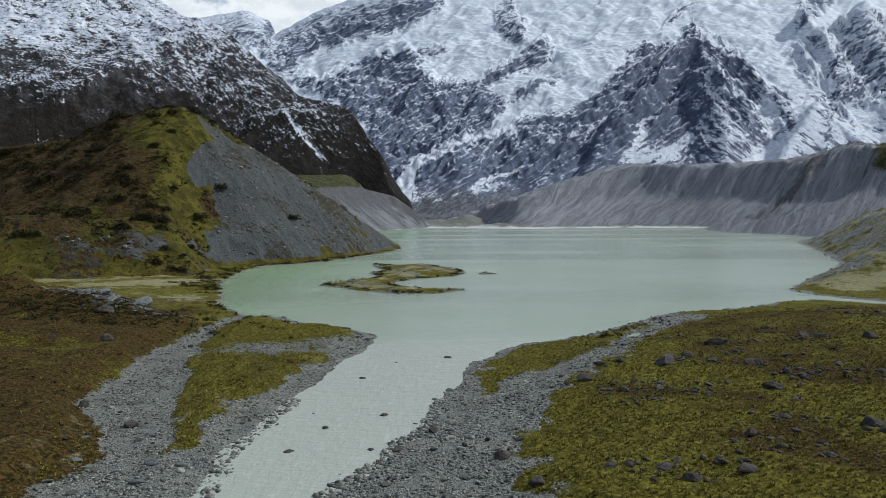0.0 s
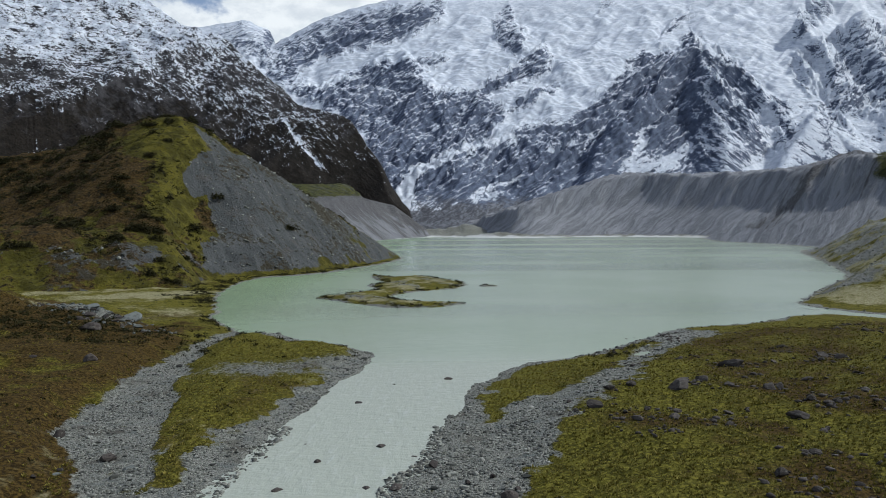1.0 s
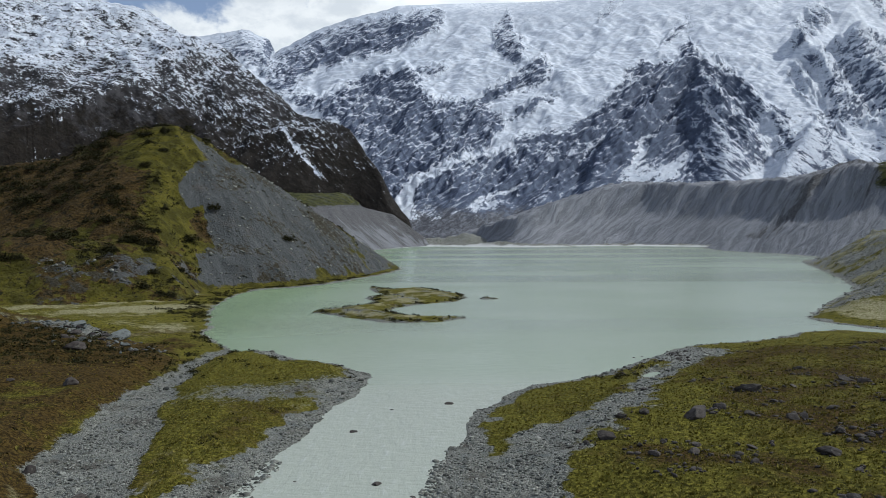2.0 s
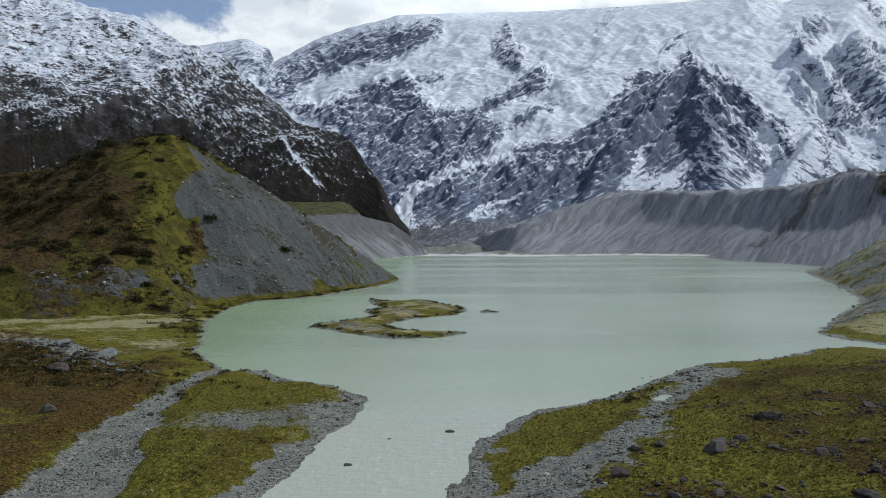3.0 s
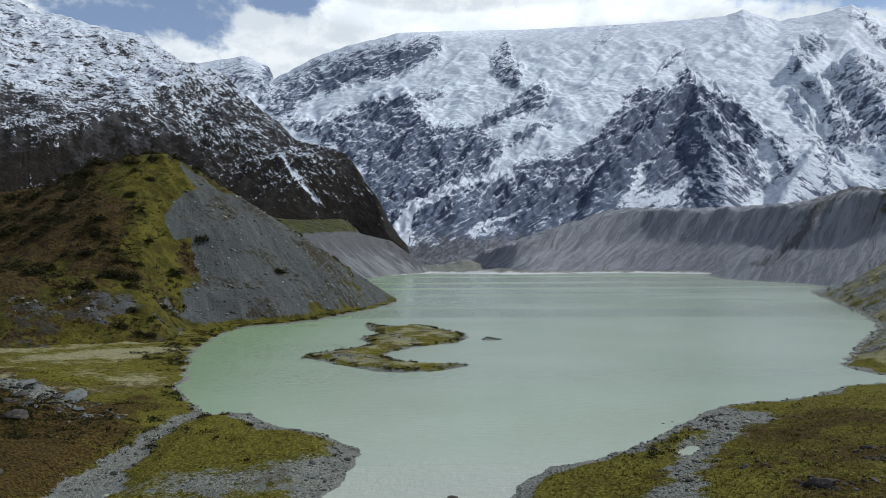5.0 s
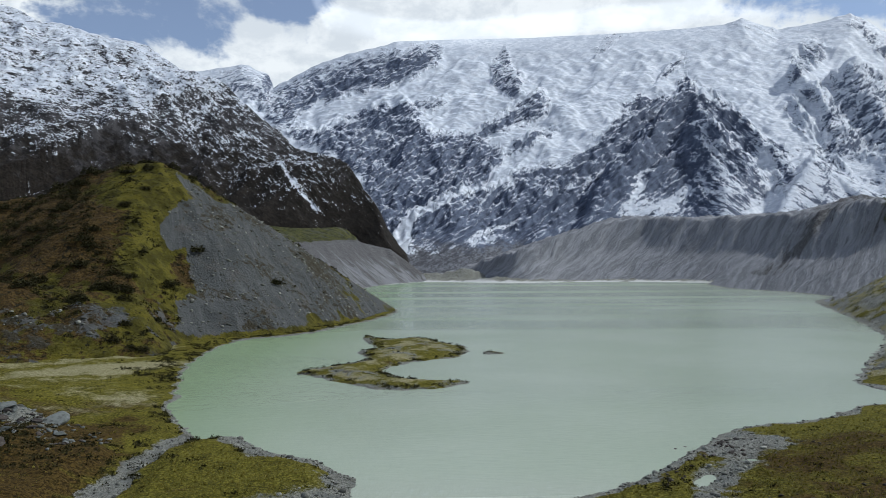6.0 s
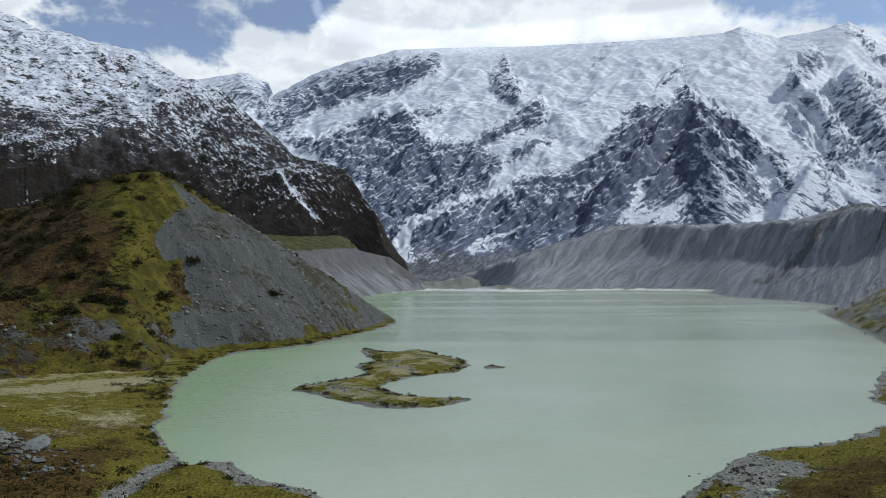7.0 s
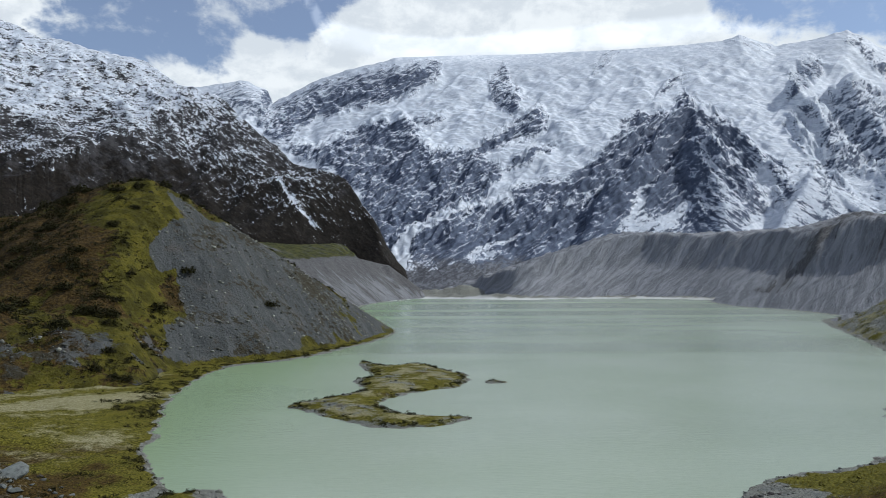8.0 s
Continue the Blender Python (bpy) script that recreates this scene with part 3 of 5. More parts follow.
def hill_shape(x, y):
    """The moraine hill: a grass flank, a bare scree flank towards the lake, and a bench at its foot."""
    r, side, (h, k, arc) = nearest(x, y, with_arc(HILL_CREST))
    front = side < 0
    soft = np.sqrt(r * r + 36) - 6
    fall = np.where(front, 0.66 * (1 - k) + 0.86 * k, 0.6)
    z = h - fall * soft
    b, _, (bh,) = nearest(x, y, BENCH)
    z = np.maximum(z, bh - 0.52 * (np.sqrt(b * b + 60) - 7.7))
    scree = smooth((x + 149) * 0.916 + (y - 432) * 0.40 + 9 * fbm(x / 24, y / 24, 4, 0.55, 5) - 9 * blob(x, y, -134, 416, 9, 11) + 7 * blob(x, y, -140, 385, 12, 14), -3, 4) * (k > 0.05)
    n1, n2 = fbm(x / 30, y / 30, 5, 0.5, 21), fbm(x / 5, y / 5, 4, 0.55, 22)
    z += (1 - scree) * (2.6 * n1 + 0.9 * n2) + scree * (0.5 * n1 + 0.3 * n2 + 0.9 * (crests(arc / 9 + r / 120, r / 60, 3, 0.5, 23) - 0.7) * smooth(r, 3, 30))
    z -= 1.0
    grit = scree * (1 - 0.75 * smooth(6 * n1 + 9 - r, 0, 8) * smooth(r, -1, 1))
    d, _, _ = nearest(x, y, LAKE, True)
    apron = np.interp(y, [330, 400, 470, 560], [17, 12, 6, 3]) + 3 * n1
    z = np.minimum(z, 0.5 + 0.95 * np.clip(d - apron, -2, None) + 0.06 * d + 0.4 * n2)
    grit = grit - 0.85 * (1 - smooth(d - apron, -1, 4 + 10 * smooth(n1, 0, 0.6))) - 0.55 * smooth(n1 + 0.5 * n2, 0.15, 0.5) * smooth(arc, 330, 430) - 0.5 * smooth(arc, 410, 470)
    grit = grit - 0.7 * smooth(n1 + 0.6 * n2, -0.05, 0.35) * smooth(arc, 300, 400) * (1 - smooth(z, 12, 26))
    grit = np.maximum(grit, (1 - scree) * (0.50 + 0.5 * n2) * (1 - smooth(z, 12, 24)) * smooth(n1, -0.1, 0.25))
    grit = np.maximum(grit, (1 - scree) * 0.62 * blob(x, y, -124, 308, 30, 12, 0.3) * smooth(n1, -0.4, 0.1))
    z = np.where(inside(x, y, LAKE), -5, z)
    green = blob(x, y, -156, 410, 22, 30) + 0.9 * blob(x, y, -136, 370, 12, 30) + 0.5 * blob(x, y, -205, 418, 14, 10)
    rust = 0.88 - 1.1 * np.clip(green, 0, 1) + 0.40 * n1 + 0.2 * smooth(-x, 180, 215) - 0.45 * smooth(z, 36, 14) - 0.6 * scree
    return z, {"gravel": grit, "scrub": rust, "along": arc, "down": r}, scree


def from_view(u, v, y, base=48.33, eye=34.57):
    return (-0.64 + u * (y - base), y, eye + v * (y - base))


RIDGE = rounded([from_view(u, v, y) for u, v, y in (
    (-1.1, 0.40, 2850), (-0.80, 0.405, 2650), (-0.633, 0.381, 2500), (-0.584, 0.357, 2480), (-0.54, 0.350, 2460), (-0.487, 0.333, 2430), (-0.43, 0.322, 2400),
    (-0.38, 0.289, 2350), (-0.324, 0.270, 2300), (-0.284, 0.236, 2240), (-0.25, 0.203, 2180), (-0.21, 0.171, 2120), (-0.147, 0.154, 2020),
    (-0.115, 0.114, 1960), (-0.095, 0.080, 1900), (-0.083, 0.041, 1840), (-0.05, 0.007, 1780))])


def streak(u, v, a, b, w):
    """1 along the line from a to b on a far slope, fading over w."""
    t = np.clip(((u - a[0]) * (b[0] - a[0]) + (v - a[1]) * (b[1] - a[1])) / ((b[0] - a[0]) ** 2 + (b[1] - a[1]) ** 2), 0, 1)
    return np.exp(-(((u - a[0] - t * (b[0] - a[0])) ** 2 + (v - a[1] - t * (b[1] - a[1])) ** 2) / w**2))


def shoulder_shape(x, y):
    """The dark mountain west of the lake, with the moraine terrace at its foot."""
    r, _, (h, xc, yc, arc) = nearest(x, y, with_arc(np.column_stack([RIDGE, RIDGE[:, :2]])))
    east = smooth(x, -420, -160)
    fall = 0.60 + 0.40 * east + 0.7 * east * smooth(x - xc, -5, 40) + 0.2 * (1 - east) * smooth(y - yc, 0, 60)
    z = h - fall * r
    bend = arc + 0.35 * r + 60 * fbm(x / 240, y / 240, 3, 0.5, 31)
    away = smooth(r, 4, 130)
    z += away * (34 * (crests(bend / 300, r / 800, 5, 0.5, 33) - 0.75) + 15 * (crests(x / 130, y / 150, 5, 0.55, 34) - 0.75))
    z += away * 7 * fbm(x / 28, y / 28, 4, 0.6, 35) + (1 - away) * 6 * fbm(x / 50, y / 70, 4, 0.5, 36)
    d, _, _ = nearest(x, y, LAKE, True)
    u = (x + 0.64) / (y - 48.33)
    top = 34.57 + (y - 48.33) * np.interp(u, [-0.40, -0.20, -0.155, -0.125, -0.075, -0.035, 0.0], [0.030, 0.032, 0.036, 0.036, 0.024, -0.006, -0.015])
    d, _, (shore,) = nearest(x, y, with_arc(LAKE, True), True)
    wall = np.minimum(0.80 * np.clip(d - 4, 0, None) * (1 + 0.10 * fbm(x / 30 + y / 90, y / 300, 3, 0.5, 37)), top) * smooth(y, 600, 880) + 2.0 * fbm(x / 25, y / 25, 4, 0.5, 38)
    shelf = np.clip(0.34 * (d - top / 0.8 - 6), 0, 34) * smooth(-u + 0.012 * fbm(x / 40, y / 40, 3, 0.5, 40), 0.122, 0.150) * smooth(y, 600, 880)
    wall = wall + shelf - 60 * smooth(u, -0.035, -0.005)
    dry = ~inside(x, y, LAKE)
    wall = np.where(dry & (u > -0.32), wall, -5)
    z = np.where(dry, z, -5)
    v = (z - 34.57) / (y - 48.33)
    clear = np.interp(u, [-0.63, -0.47, -0.39, -0.31, -0.23, -0.155, -0.10], [0.185, 0.190, 0.180, 0.150, 0.115, 0.095, 0.08])
    white = np.interp(u, [-0.63, -0.47, -0.39, -0.31, -0.23, -0.10], [0.245, 0.245, 0.262, 0.29, 0.30, 0.32])
    rise = (v + 0.022 * fbm(x / 160, y / 160, 4, 0.55, 39) - clear) / (white - clear)
    snow = np.interp(rise, [-0.25, 0.0, 0.35, 0.7, 1.0, 1.6], [-0.20, 0.18, 0.36, 0.48, 0.61, 0.74])
    lean = smooth(-u + 0.05 * fbm(x / 120, y / 120, 3, 0.5, 41), 0.36, 0.46) * smooth(v, 0.18, 0.24)
    snow = (snow + 1.1 * streak(u, v, (-0.214, 0.122), (-0.180, 0.080), 0.003) + 1.0 * streak(u, v, (-0.232, 0.150), (-0.214, 0.122), 0.0025))
    grass = 0.61 * smooth(shelf, 0.5, 4)
    dull = 0.50 + 0.26 * smooth(wall / np.maximum(top, 5) + 0.3 * fbm(x / 40, y / 40, 3, 0.5, 42), 0.45, 0.75)
    snow = snow - (0.05 + 0.25 * smooth(u, -0.34, -0.24)) * (1 - away)
    return z, wall, {"snow": snow, "lean": lean}, {"grass": grass, "scrub": dull, "along": shore, "down": d}


SKYLINE = [(-0.9, 0.20), (-0.5, 0.25), (-0.324, 0.279), (-0.284, 0.285), (-0.256, 0.272), (-0.2435, 0.252), (-0.2274, 0.26), (-0.179, 0.284),
           (-0.13, 0.30), (-0.066, 0.316), (0.0, 0.318), (0.12, 0.320), (0.225, 0.325), (0.2817, 0.328), (0.338, 0.332), (0.40, 0.338), (0.428, 0.347),
           (0.476, 0.330), (0.525, 0.338), (0.582, 0.353), (0.637, 0.324), (0.7, 0.30), (0.9, 0.30), (1.3, 0.28)]
SPURS = [  # crest lines on the face: bearing, steepness of view, distance, and how fast the flanks fall
    (((0.350, 0.262, 2950), (0.300, 0.205, 2700), (0.250, 0.150, 2450), (0.205, 0.090, 2250)), 0.95),
    (((0.350, 0.262, 2950), (0.375, 0.200, 2600), (0.385, 0.130, 2320), (0.395, 0.075, 2120)), 0.95),
    (((0.350, 0.262, 2950), (0.410, 0.215, 2850), (0.450, 0.150, 2640), (0.475, 0.095, 2420)), 0.9),
    (((0.523, 0.160, 2350), (0.495, 0.115, 2180), (0.470, 0.075, 2060)), 0.9),
    (((0.523, 0.160, 2350), (0.560, 0.125, 2250), (0.600, 0.090, 2120)), 0.9),
    (((0.500, 0.285, 3350), (0.530, 0.240, 3050), (0.560, 0.200, 2850)), 0.8),
    (((0.580, 0.300, 3300), (0.610, 0.235, 2950), (0.640, 0.160, 2600)), 0.8),
    (((0.100, 0.252, 3350), (0.135, 0.225, 3200), (0.085, 0.175, 2900)), 1.0),
    (((0.200, 0.190, 2950), (0.130, 0.125, 2600), (0.060, 0.060, 2250)), 0.65),
    (((0.265, 0.150, 2600), (0.190, 0.095, 2350), (0.130, 0.050, 2180)), 0.70),
    (((-0.020, 0.312, 3850), (-0.150, 0.262, 3600), (-0.230, 0.205, 3350)), 0.9),
    (((-0.060, 0.245, 3350), (-0.020, 0.190, 2950), (0.010, 0.130, 2600)), 0.6),
    (((0.120, 0.160, 2850), (0.060, 0.110, 2500), (0.020, 0.065, 2250)), 0.6),
    (((-0.030, 0.115, 2600), (-0.020, 0.075, 2350), (-0.045, 0.040, 2150)), 0.9),
]


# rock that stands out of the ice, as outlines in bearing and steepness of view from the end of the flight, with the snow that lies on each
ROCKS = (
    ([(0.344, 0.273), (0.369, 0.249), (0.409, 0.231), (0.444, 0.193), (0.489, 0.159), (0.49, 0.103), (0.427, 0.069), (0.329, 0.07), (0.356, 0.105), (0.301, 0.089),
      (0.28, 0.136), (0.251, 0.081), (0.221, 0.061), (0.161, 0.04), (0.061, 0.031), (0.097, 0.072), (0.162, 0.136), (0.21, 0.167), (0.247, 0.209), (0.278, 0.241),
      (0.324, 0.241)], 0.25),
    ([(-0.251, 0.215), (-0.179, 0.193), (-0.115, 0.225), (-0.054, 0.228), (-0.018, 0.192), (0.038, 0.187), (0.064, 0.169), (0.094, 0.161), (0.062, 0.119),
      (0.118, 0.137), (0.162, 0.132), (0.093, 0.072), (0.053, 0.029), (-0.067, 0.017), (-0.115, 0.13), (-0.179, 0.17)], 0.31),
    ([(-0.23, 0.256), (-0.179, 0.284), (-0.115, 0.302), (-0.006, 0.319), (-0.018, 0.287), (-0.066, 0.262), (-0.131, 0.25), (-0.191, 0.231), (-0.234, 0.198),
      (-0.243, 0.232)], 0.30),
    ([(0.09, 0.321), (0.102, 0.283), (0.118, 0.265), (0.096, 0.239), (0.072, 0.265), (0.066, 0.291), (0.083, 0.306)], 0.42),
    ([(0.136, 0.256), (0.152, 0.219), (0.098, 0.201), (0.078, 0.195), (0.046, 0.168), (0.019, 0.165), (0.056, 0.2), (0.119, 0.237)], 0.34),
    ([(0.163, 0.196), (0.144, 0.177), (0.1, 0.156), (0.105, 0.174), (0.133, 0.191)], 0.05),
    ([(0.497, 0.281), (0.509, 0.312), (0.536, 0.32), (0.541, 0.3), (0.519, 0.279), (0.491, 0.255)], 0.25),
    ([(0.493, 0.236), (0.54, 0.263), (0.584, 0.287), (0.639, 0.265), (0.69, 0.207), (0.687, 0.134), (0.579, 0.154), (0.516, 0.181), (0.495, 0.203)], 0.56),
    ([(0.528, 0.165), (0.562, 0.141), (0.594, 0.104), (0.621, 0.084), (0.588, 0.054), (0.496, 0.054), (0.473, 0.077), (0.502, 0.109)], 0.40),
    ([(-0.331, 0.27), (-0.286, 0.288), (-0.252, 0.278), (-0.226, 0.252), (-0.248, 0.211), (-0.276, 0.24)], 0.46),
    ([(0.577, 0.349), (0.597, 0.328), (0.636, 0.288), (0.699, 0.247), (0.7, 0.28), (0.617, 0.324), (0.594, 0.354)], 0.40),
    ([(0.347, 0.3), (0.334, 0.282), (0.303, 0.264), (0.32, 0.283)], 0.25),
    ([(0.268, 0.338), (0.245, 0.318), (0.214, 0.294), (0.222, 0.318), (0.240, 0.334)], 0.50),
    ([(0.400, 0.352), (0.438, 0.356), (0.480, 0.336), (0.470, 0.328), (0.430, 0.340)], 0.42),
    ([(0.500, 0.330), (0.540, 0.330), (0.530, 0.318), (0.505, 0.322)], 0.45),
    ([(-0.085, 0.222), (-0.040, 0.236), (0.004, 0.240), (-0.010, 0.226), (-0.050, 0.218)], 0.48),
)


def sampled(table, u, v, box):
    """Value of a table over the box (u0, u1, v0, v1) at u, v, between its cells."""
    rows, cols = table.shape
    a = np.clip((u - box[0]) / (box[1] - box[0]), 0, 0.9999) * (cols - 1)
    b = np.clip((v - box[2]) / (box[3] - box[2]), 0, 0.9999) * (rows - 1)
    i, j = a.astype(int), b.astype(int)
    a, b = a - i, b - j
    return (table[j, i] * (1 - a) + table[j, i + 1] * a) * (1 - b) + (table[j + 1, i] * (1 - a) + table[j + 1, i + 1] * a) * b


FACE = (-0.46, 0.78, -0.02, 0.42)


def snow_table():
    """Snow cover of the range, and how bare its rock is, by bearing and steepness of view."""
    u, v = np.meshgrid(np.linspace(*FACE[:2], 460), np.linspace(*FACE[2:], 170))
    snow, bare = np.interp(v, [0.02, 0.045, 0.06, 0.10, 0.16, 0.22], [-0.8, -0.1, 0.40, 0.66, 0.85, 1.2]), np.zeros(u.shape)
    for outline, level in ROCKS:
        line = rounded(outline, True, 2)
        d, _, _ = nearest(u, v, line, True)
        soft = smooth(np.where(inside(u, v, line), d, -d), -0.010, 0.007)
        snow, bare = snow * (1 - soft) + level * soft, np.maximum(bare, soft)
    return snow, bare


def widened(small, shape):
    """A coarse grid enlarged to the given shape."""
    rows, cols = shape
    u, v = np.meshgrid(np.linspace(0, 1, cols), np.linspace(0, 1, rows))
    return sampled(small, u, v, (0, 1, 0, 1))


def massif_shape(x, y):
    """The glaciated range at the head of the valley."""
    wx, wy = x + 60 * fbm(x / 400, y / 400, 3, 0.5, 51), y + 60 * fbm(x / 400, y / 400, 3, 0.5, 52)
    u = (x + 0.64) / np.maximum(y - 48.33, 1)
    us, vs = np.array(SKYLINE).T
    foot = 2050 + 250 * np.clip(u, 0, 0.6)
    s = np.clip((y - foot) / (3960 - foot), -0.3, 1.08)
    broad = np.mean([np.interp(u + k, us, vs) for k in np.linspace(-0.08, 0.08, 9)], 0)
    crisp = smooth(s, 0.80, 0.99)
    top = 34.57 + (np.interp(u + 0.006 * fbm(x / 90, y / 90, 3, 0.5, 50), us, vs) * crisp + (broad - 0.004) * (1 - crisp)) * (3960 - 48.33)
    zf = 12 + 0.055 * foot * smooth(u, -0.05, 0.35)
    z = zf + (top - zf) * (0.86 * s + 0.14 * s * s)
    calm = smooth(s, 1.0, 0.85) * smooth(s, 0.0, 0.22)
    spur = np.zeros(x.shape)
    cx, cy = (x + 0.5 * (wx - x))[::4, ::4], (y + 0.5 * (wy - y))[::4, ::4]
    for line, fall in SPURS:
        crest = rounded([from_view(*p) for p in line], False, 4)
        r, _, (h,) = nearest(cx, cy, crest)
        r, h = widened(r, x.shape), widened(h, x.shape)
        rise = h - fall * (np.sqrt(r * r + 64) - 8) - z
        spur = np.maximum(spur, smooth(rise, -60, 60))
        z = np.maximum(z, z + rise)
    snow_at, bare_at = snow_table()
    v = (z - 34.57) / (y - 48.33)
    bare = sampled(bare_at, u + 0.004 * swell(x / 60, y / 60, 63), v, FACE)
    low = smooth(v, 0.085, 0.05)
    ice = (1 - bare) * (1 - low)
    # ribs and ledges run down to the left, but for the right flanks of the buttress and the pyramid
    lean = 1 - smooth(u + 0.02 * swell(x / 150, y / 150, 64), 0.335, 0.38) * smooth(0.535 - u + 0.4 * np.clip(v - 0.20, 0, 1), -0.015, 0.01) - smooth(u, 0.54, 0.56) * smooth(v, 0.16, 0.145)
    lean = np.clip(lean, 0, 1)
    p, q = u * 2800, v * 2800
    ribs = 0.0
    for turn, part_of in ((0.62, lean), (-0.85, 1 - lean)):
        a, b = p * math.cos(turn) + q * math.sin(turn), q * math.cos(turn) - p * math.sin(turn)
        b = b + 5 * fbm(p / 90, q / 90, 3, 0.5, 65)
        ribs = ribs + part_of * (36 * (crests(a / 420, b / 105, 4, 0.55, 66) - 0.9) + 20 * (crests(a / 130, b / 30, 4, 0.6, 67) - 0.9))
    z += calm * (bare + 0.5 * low) * (ribs + 9 * fbm(p / 34, q / 26, 4, 0.6, 55))
    z += calm * 22 * fbm(x / 220, y / 260, 3, 0.5, 56) * (1 - 0.4 * ice)
    z += ice * calm * ((2 + 6 * smooth(v, 0.29, 0.23)) * np.abs(fbm(x / 60, y / 50, 3, 0.5, 57)) + 20 * fbm(x / 170, y / 200, 3, 0.5, 58) + 7 * (crests((p * 0.81 + q * 0.58) / 190, (q * 0.81 - p * 0.58) / 45, 3, 0.5, 60) - 0.8))
    v = (z - 34.57) / (y - 48.33)
    uw, vw = u + 0.006 * fbm(p / 50, q / 50, 4, 0.6, 68), v + 0.006 * fbm(p / 45, q / 45, 4, 0.6, 69)
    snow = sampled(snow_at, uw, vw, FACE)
    snow += 0.24 * (1 - lean) * bare + 0.12 * smooth(v, 0.10, 0.20) * bare - 0.08 * smooth(v, 0.09, 0.06) * bare
    # snow fans, couloirs and glacier tongues
    for (a, b, w, k) in (((0.285, 0.138), (0.262, 0.084), 0.009, 0.25), ((0.345, 0.108), (0.305, 0.078), 0.008, 0.25),
                         ((0.455, 0.160), (0.475, 0.090), 0.012, 0.6), ((0.475, 0.092), (0.440, 0.074), 0.009, 0.9), ((-0.043, 0.075), (-0.070, 0.032), 0.009, 1.6),
                         ((-0.055, 0.050), (-0.052, 0.024), 0.007, 1.2), ((0.027, 0.108), (-0.043, 0.077), 0.007, 0.7), ((0.100, 0.063), (0.039, 0.041), 0.006, 0.6),
                         ((0.094, 0.122), (0.027, 0.108), 0.007, 0.7), ((0.150, 0.185), (0.070, 0.130), 0.010, 0.7), ((0.205, 0.125), (0.150, 0.105), 0.006, 0.45),
                         ((0.130, 0.155), (0.105, 0.148), 0.006, 0.5), ((0.240, 0.150), (0.190, 0.100), 0.004, 0.35)):
        snow += k * streak(uw, vw, a, b, w)
    zone = np.where((spur > 0.5) & (u > 0.16) & (v < 0.27) & ((u < 0.468) | (v < 0.155)), np.where(u > 0.468, 4, 1), np.where(s > 0.88, 3, np.where(ice > 0.6, 2, 0)))
    return z, {"snow": snow, "lean": lean}, zone


RIM = [(-0.10, -0.03), (-0.03, -0.016), (0.02, 0.0), (0.087, 0.024), (0.157, 0.046), (0.221, 0.066), (0.253, 0.072), (0.333, 0.070), (0.406, 0.072), (0.46, 0.075), (0.509, 0.081),
       (0.565, 0.097), (0.62, 0.094), (0.8, 0.09)]


def rim_shape(x, y):
    """The raw moraine wall along the east shore and the head of the lake: an eroded scarp over an apron of talus."""
    d, _, _ = nearest(x, y, LAKE, True)
    u = (x - 0.95) / y
    us, vs = np.array(RIM).T
    cap = 23.6 + np.interp(u + 0.006 * fbm(u * 40, y / 300, 3, 0.5, 74), us, vs) * y
    raw = 0.58 * np.clip(d - 5 - 60 * smooth(y, 1380, 1500) - 90 * smooth(-u, -0.13, -0.03), 0, None)
    part_up = np.clip(raw / np.maximum(cap, 5), 0, 2)
    # gullies fall to the lake, down to the left
    p, q = u * 1700, raw
    down, along = p * 0.80 + q * 0.60, q * 0.80 - p * 0.60 + 5 * fbm(x / 60, y / 60, 3, 0.5, 75)
    flute = crests(down / 120, along / 8, 4, 0.6, 71)
    steep = smooth(part_up + 0.12 * fbm(down / 200, along / 60, 3, 0.5, 76), 0.45, 0.8)
    z = np.minimum(raw * (1 + 0.40 * steep) + steep * (2.5 + 3.5 * smooth(u, 0.36, 0.46)) * (flute - 0.95), cap + 7.5 * fbm(x / 40, y / 40, 5, 0.62, 72)) * smooth(y, 600, 720)
    z += (1.3 * fbm(x / 12, y / 12, 3, 0.5, 73) + 1.2 * (flute - 0.9) * (1 - steep)) * smooth(d, 5, 30)
    z = np.where(inside(x, y, LAKE), -5, z)
    dark = streak(u, part_up, (0.43, 0.2), (0.57, 1.0), 0.028) + 0.8 * streak(u, part_up, (0.52, 0.25), (0.64, 0.9), 0.022) + 0.6 * streak(u, part_up, (0.34, 0.45), (0.42, 0.9), 0.016)
    rust = 0.06 + 0.10 * steep + 0.42 * dark
    grass = 0.7 * smooth(u, 0.56, 0.62) * smooth(z, 60, 90) + 0.62 * (1 - smooth(y, 640, 760)) * smooth(fbm(down / 60, along / 14, 3, 0.5, 77), -0.2, 0.25)
    return z, {"scrub": rust, "grass": grass, "along": along, "down": down}


# ---------- mesh helpers ----------


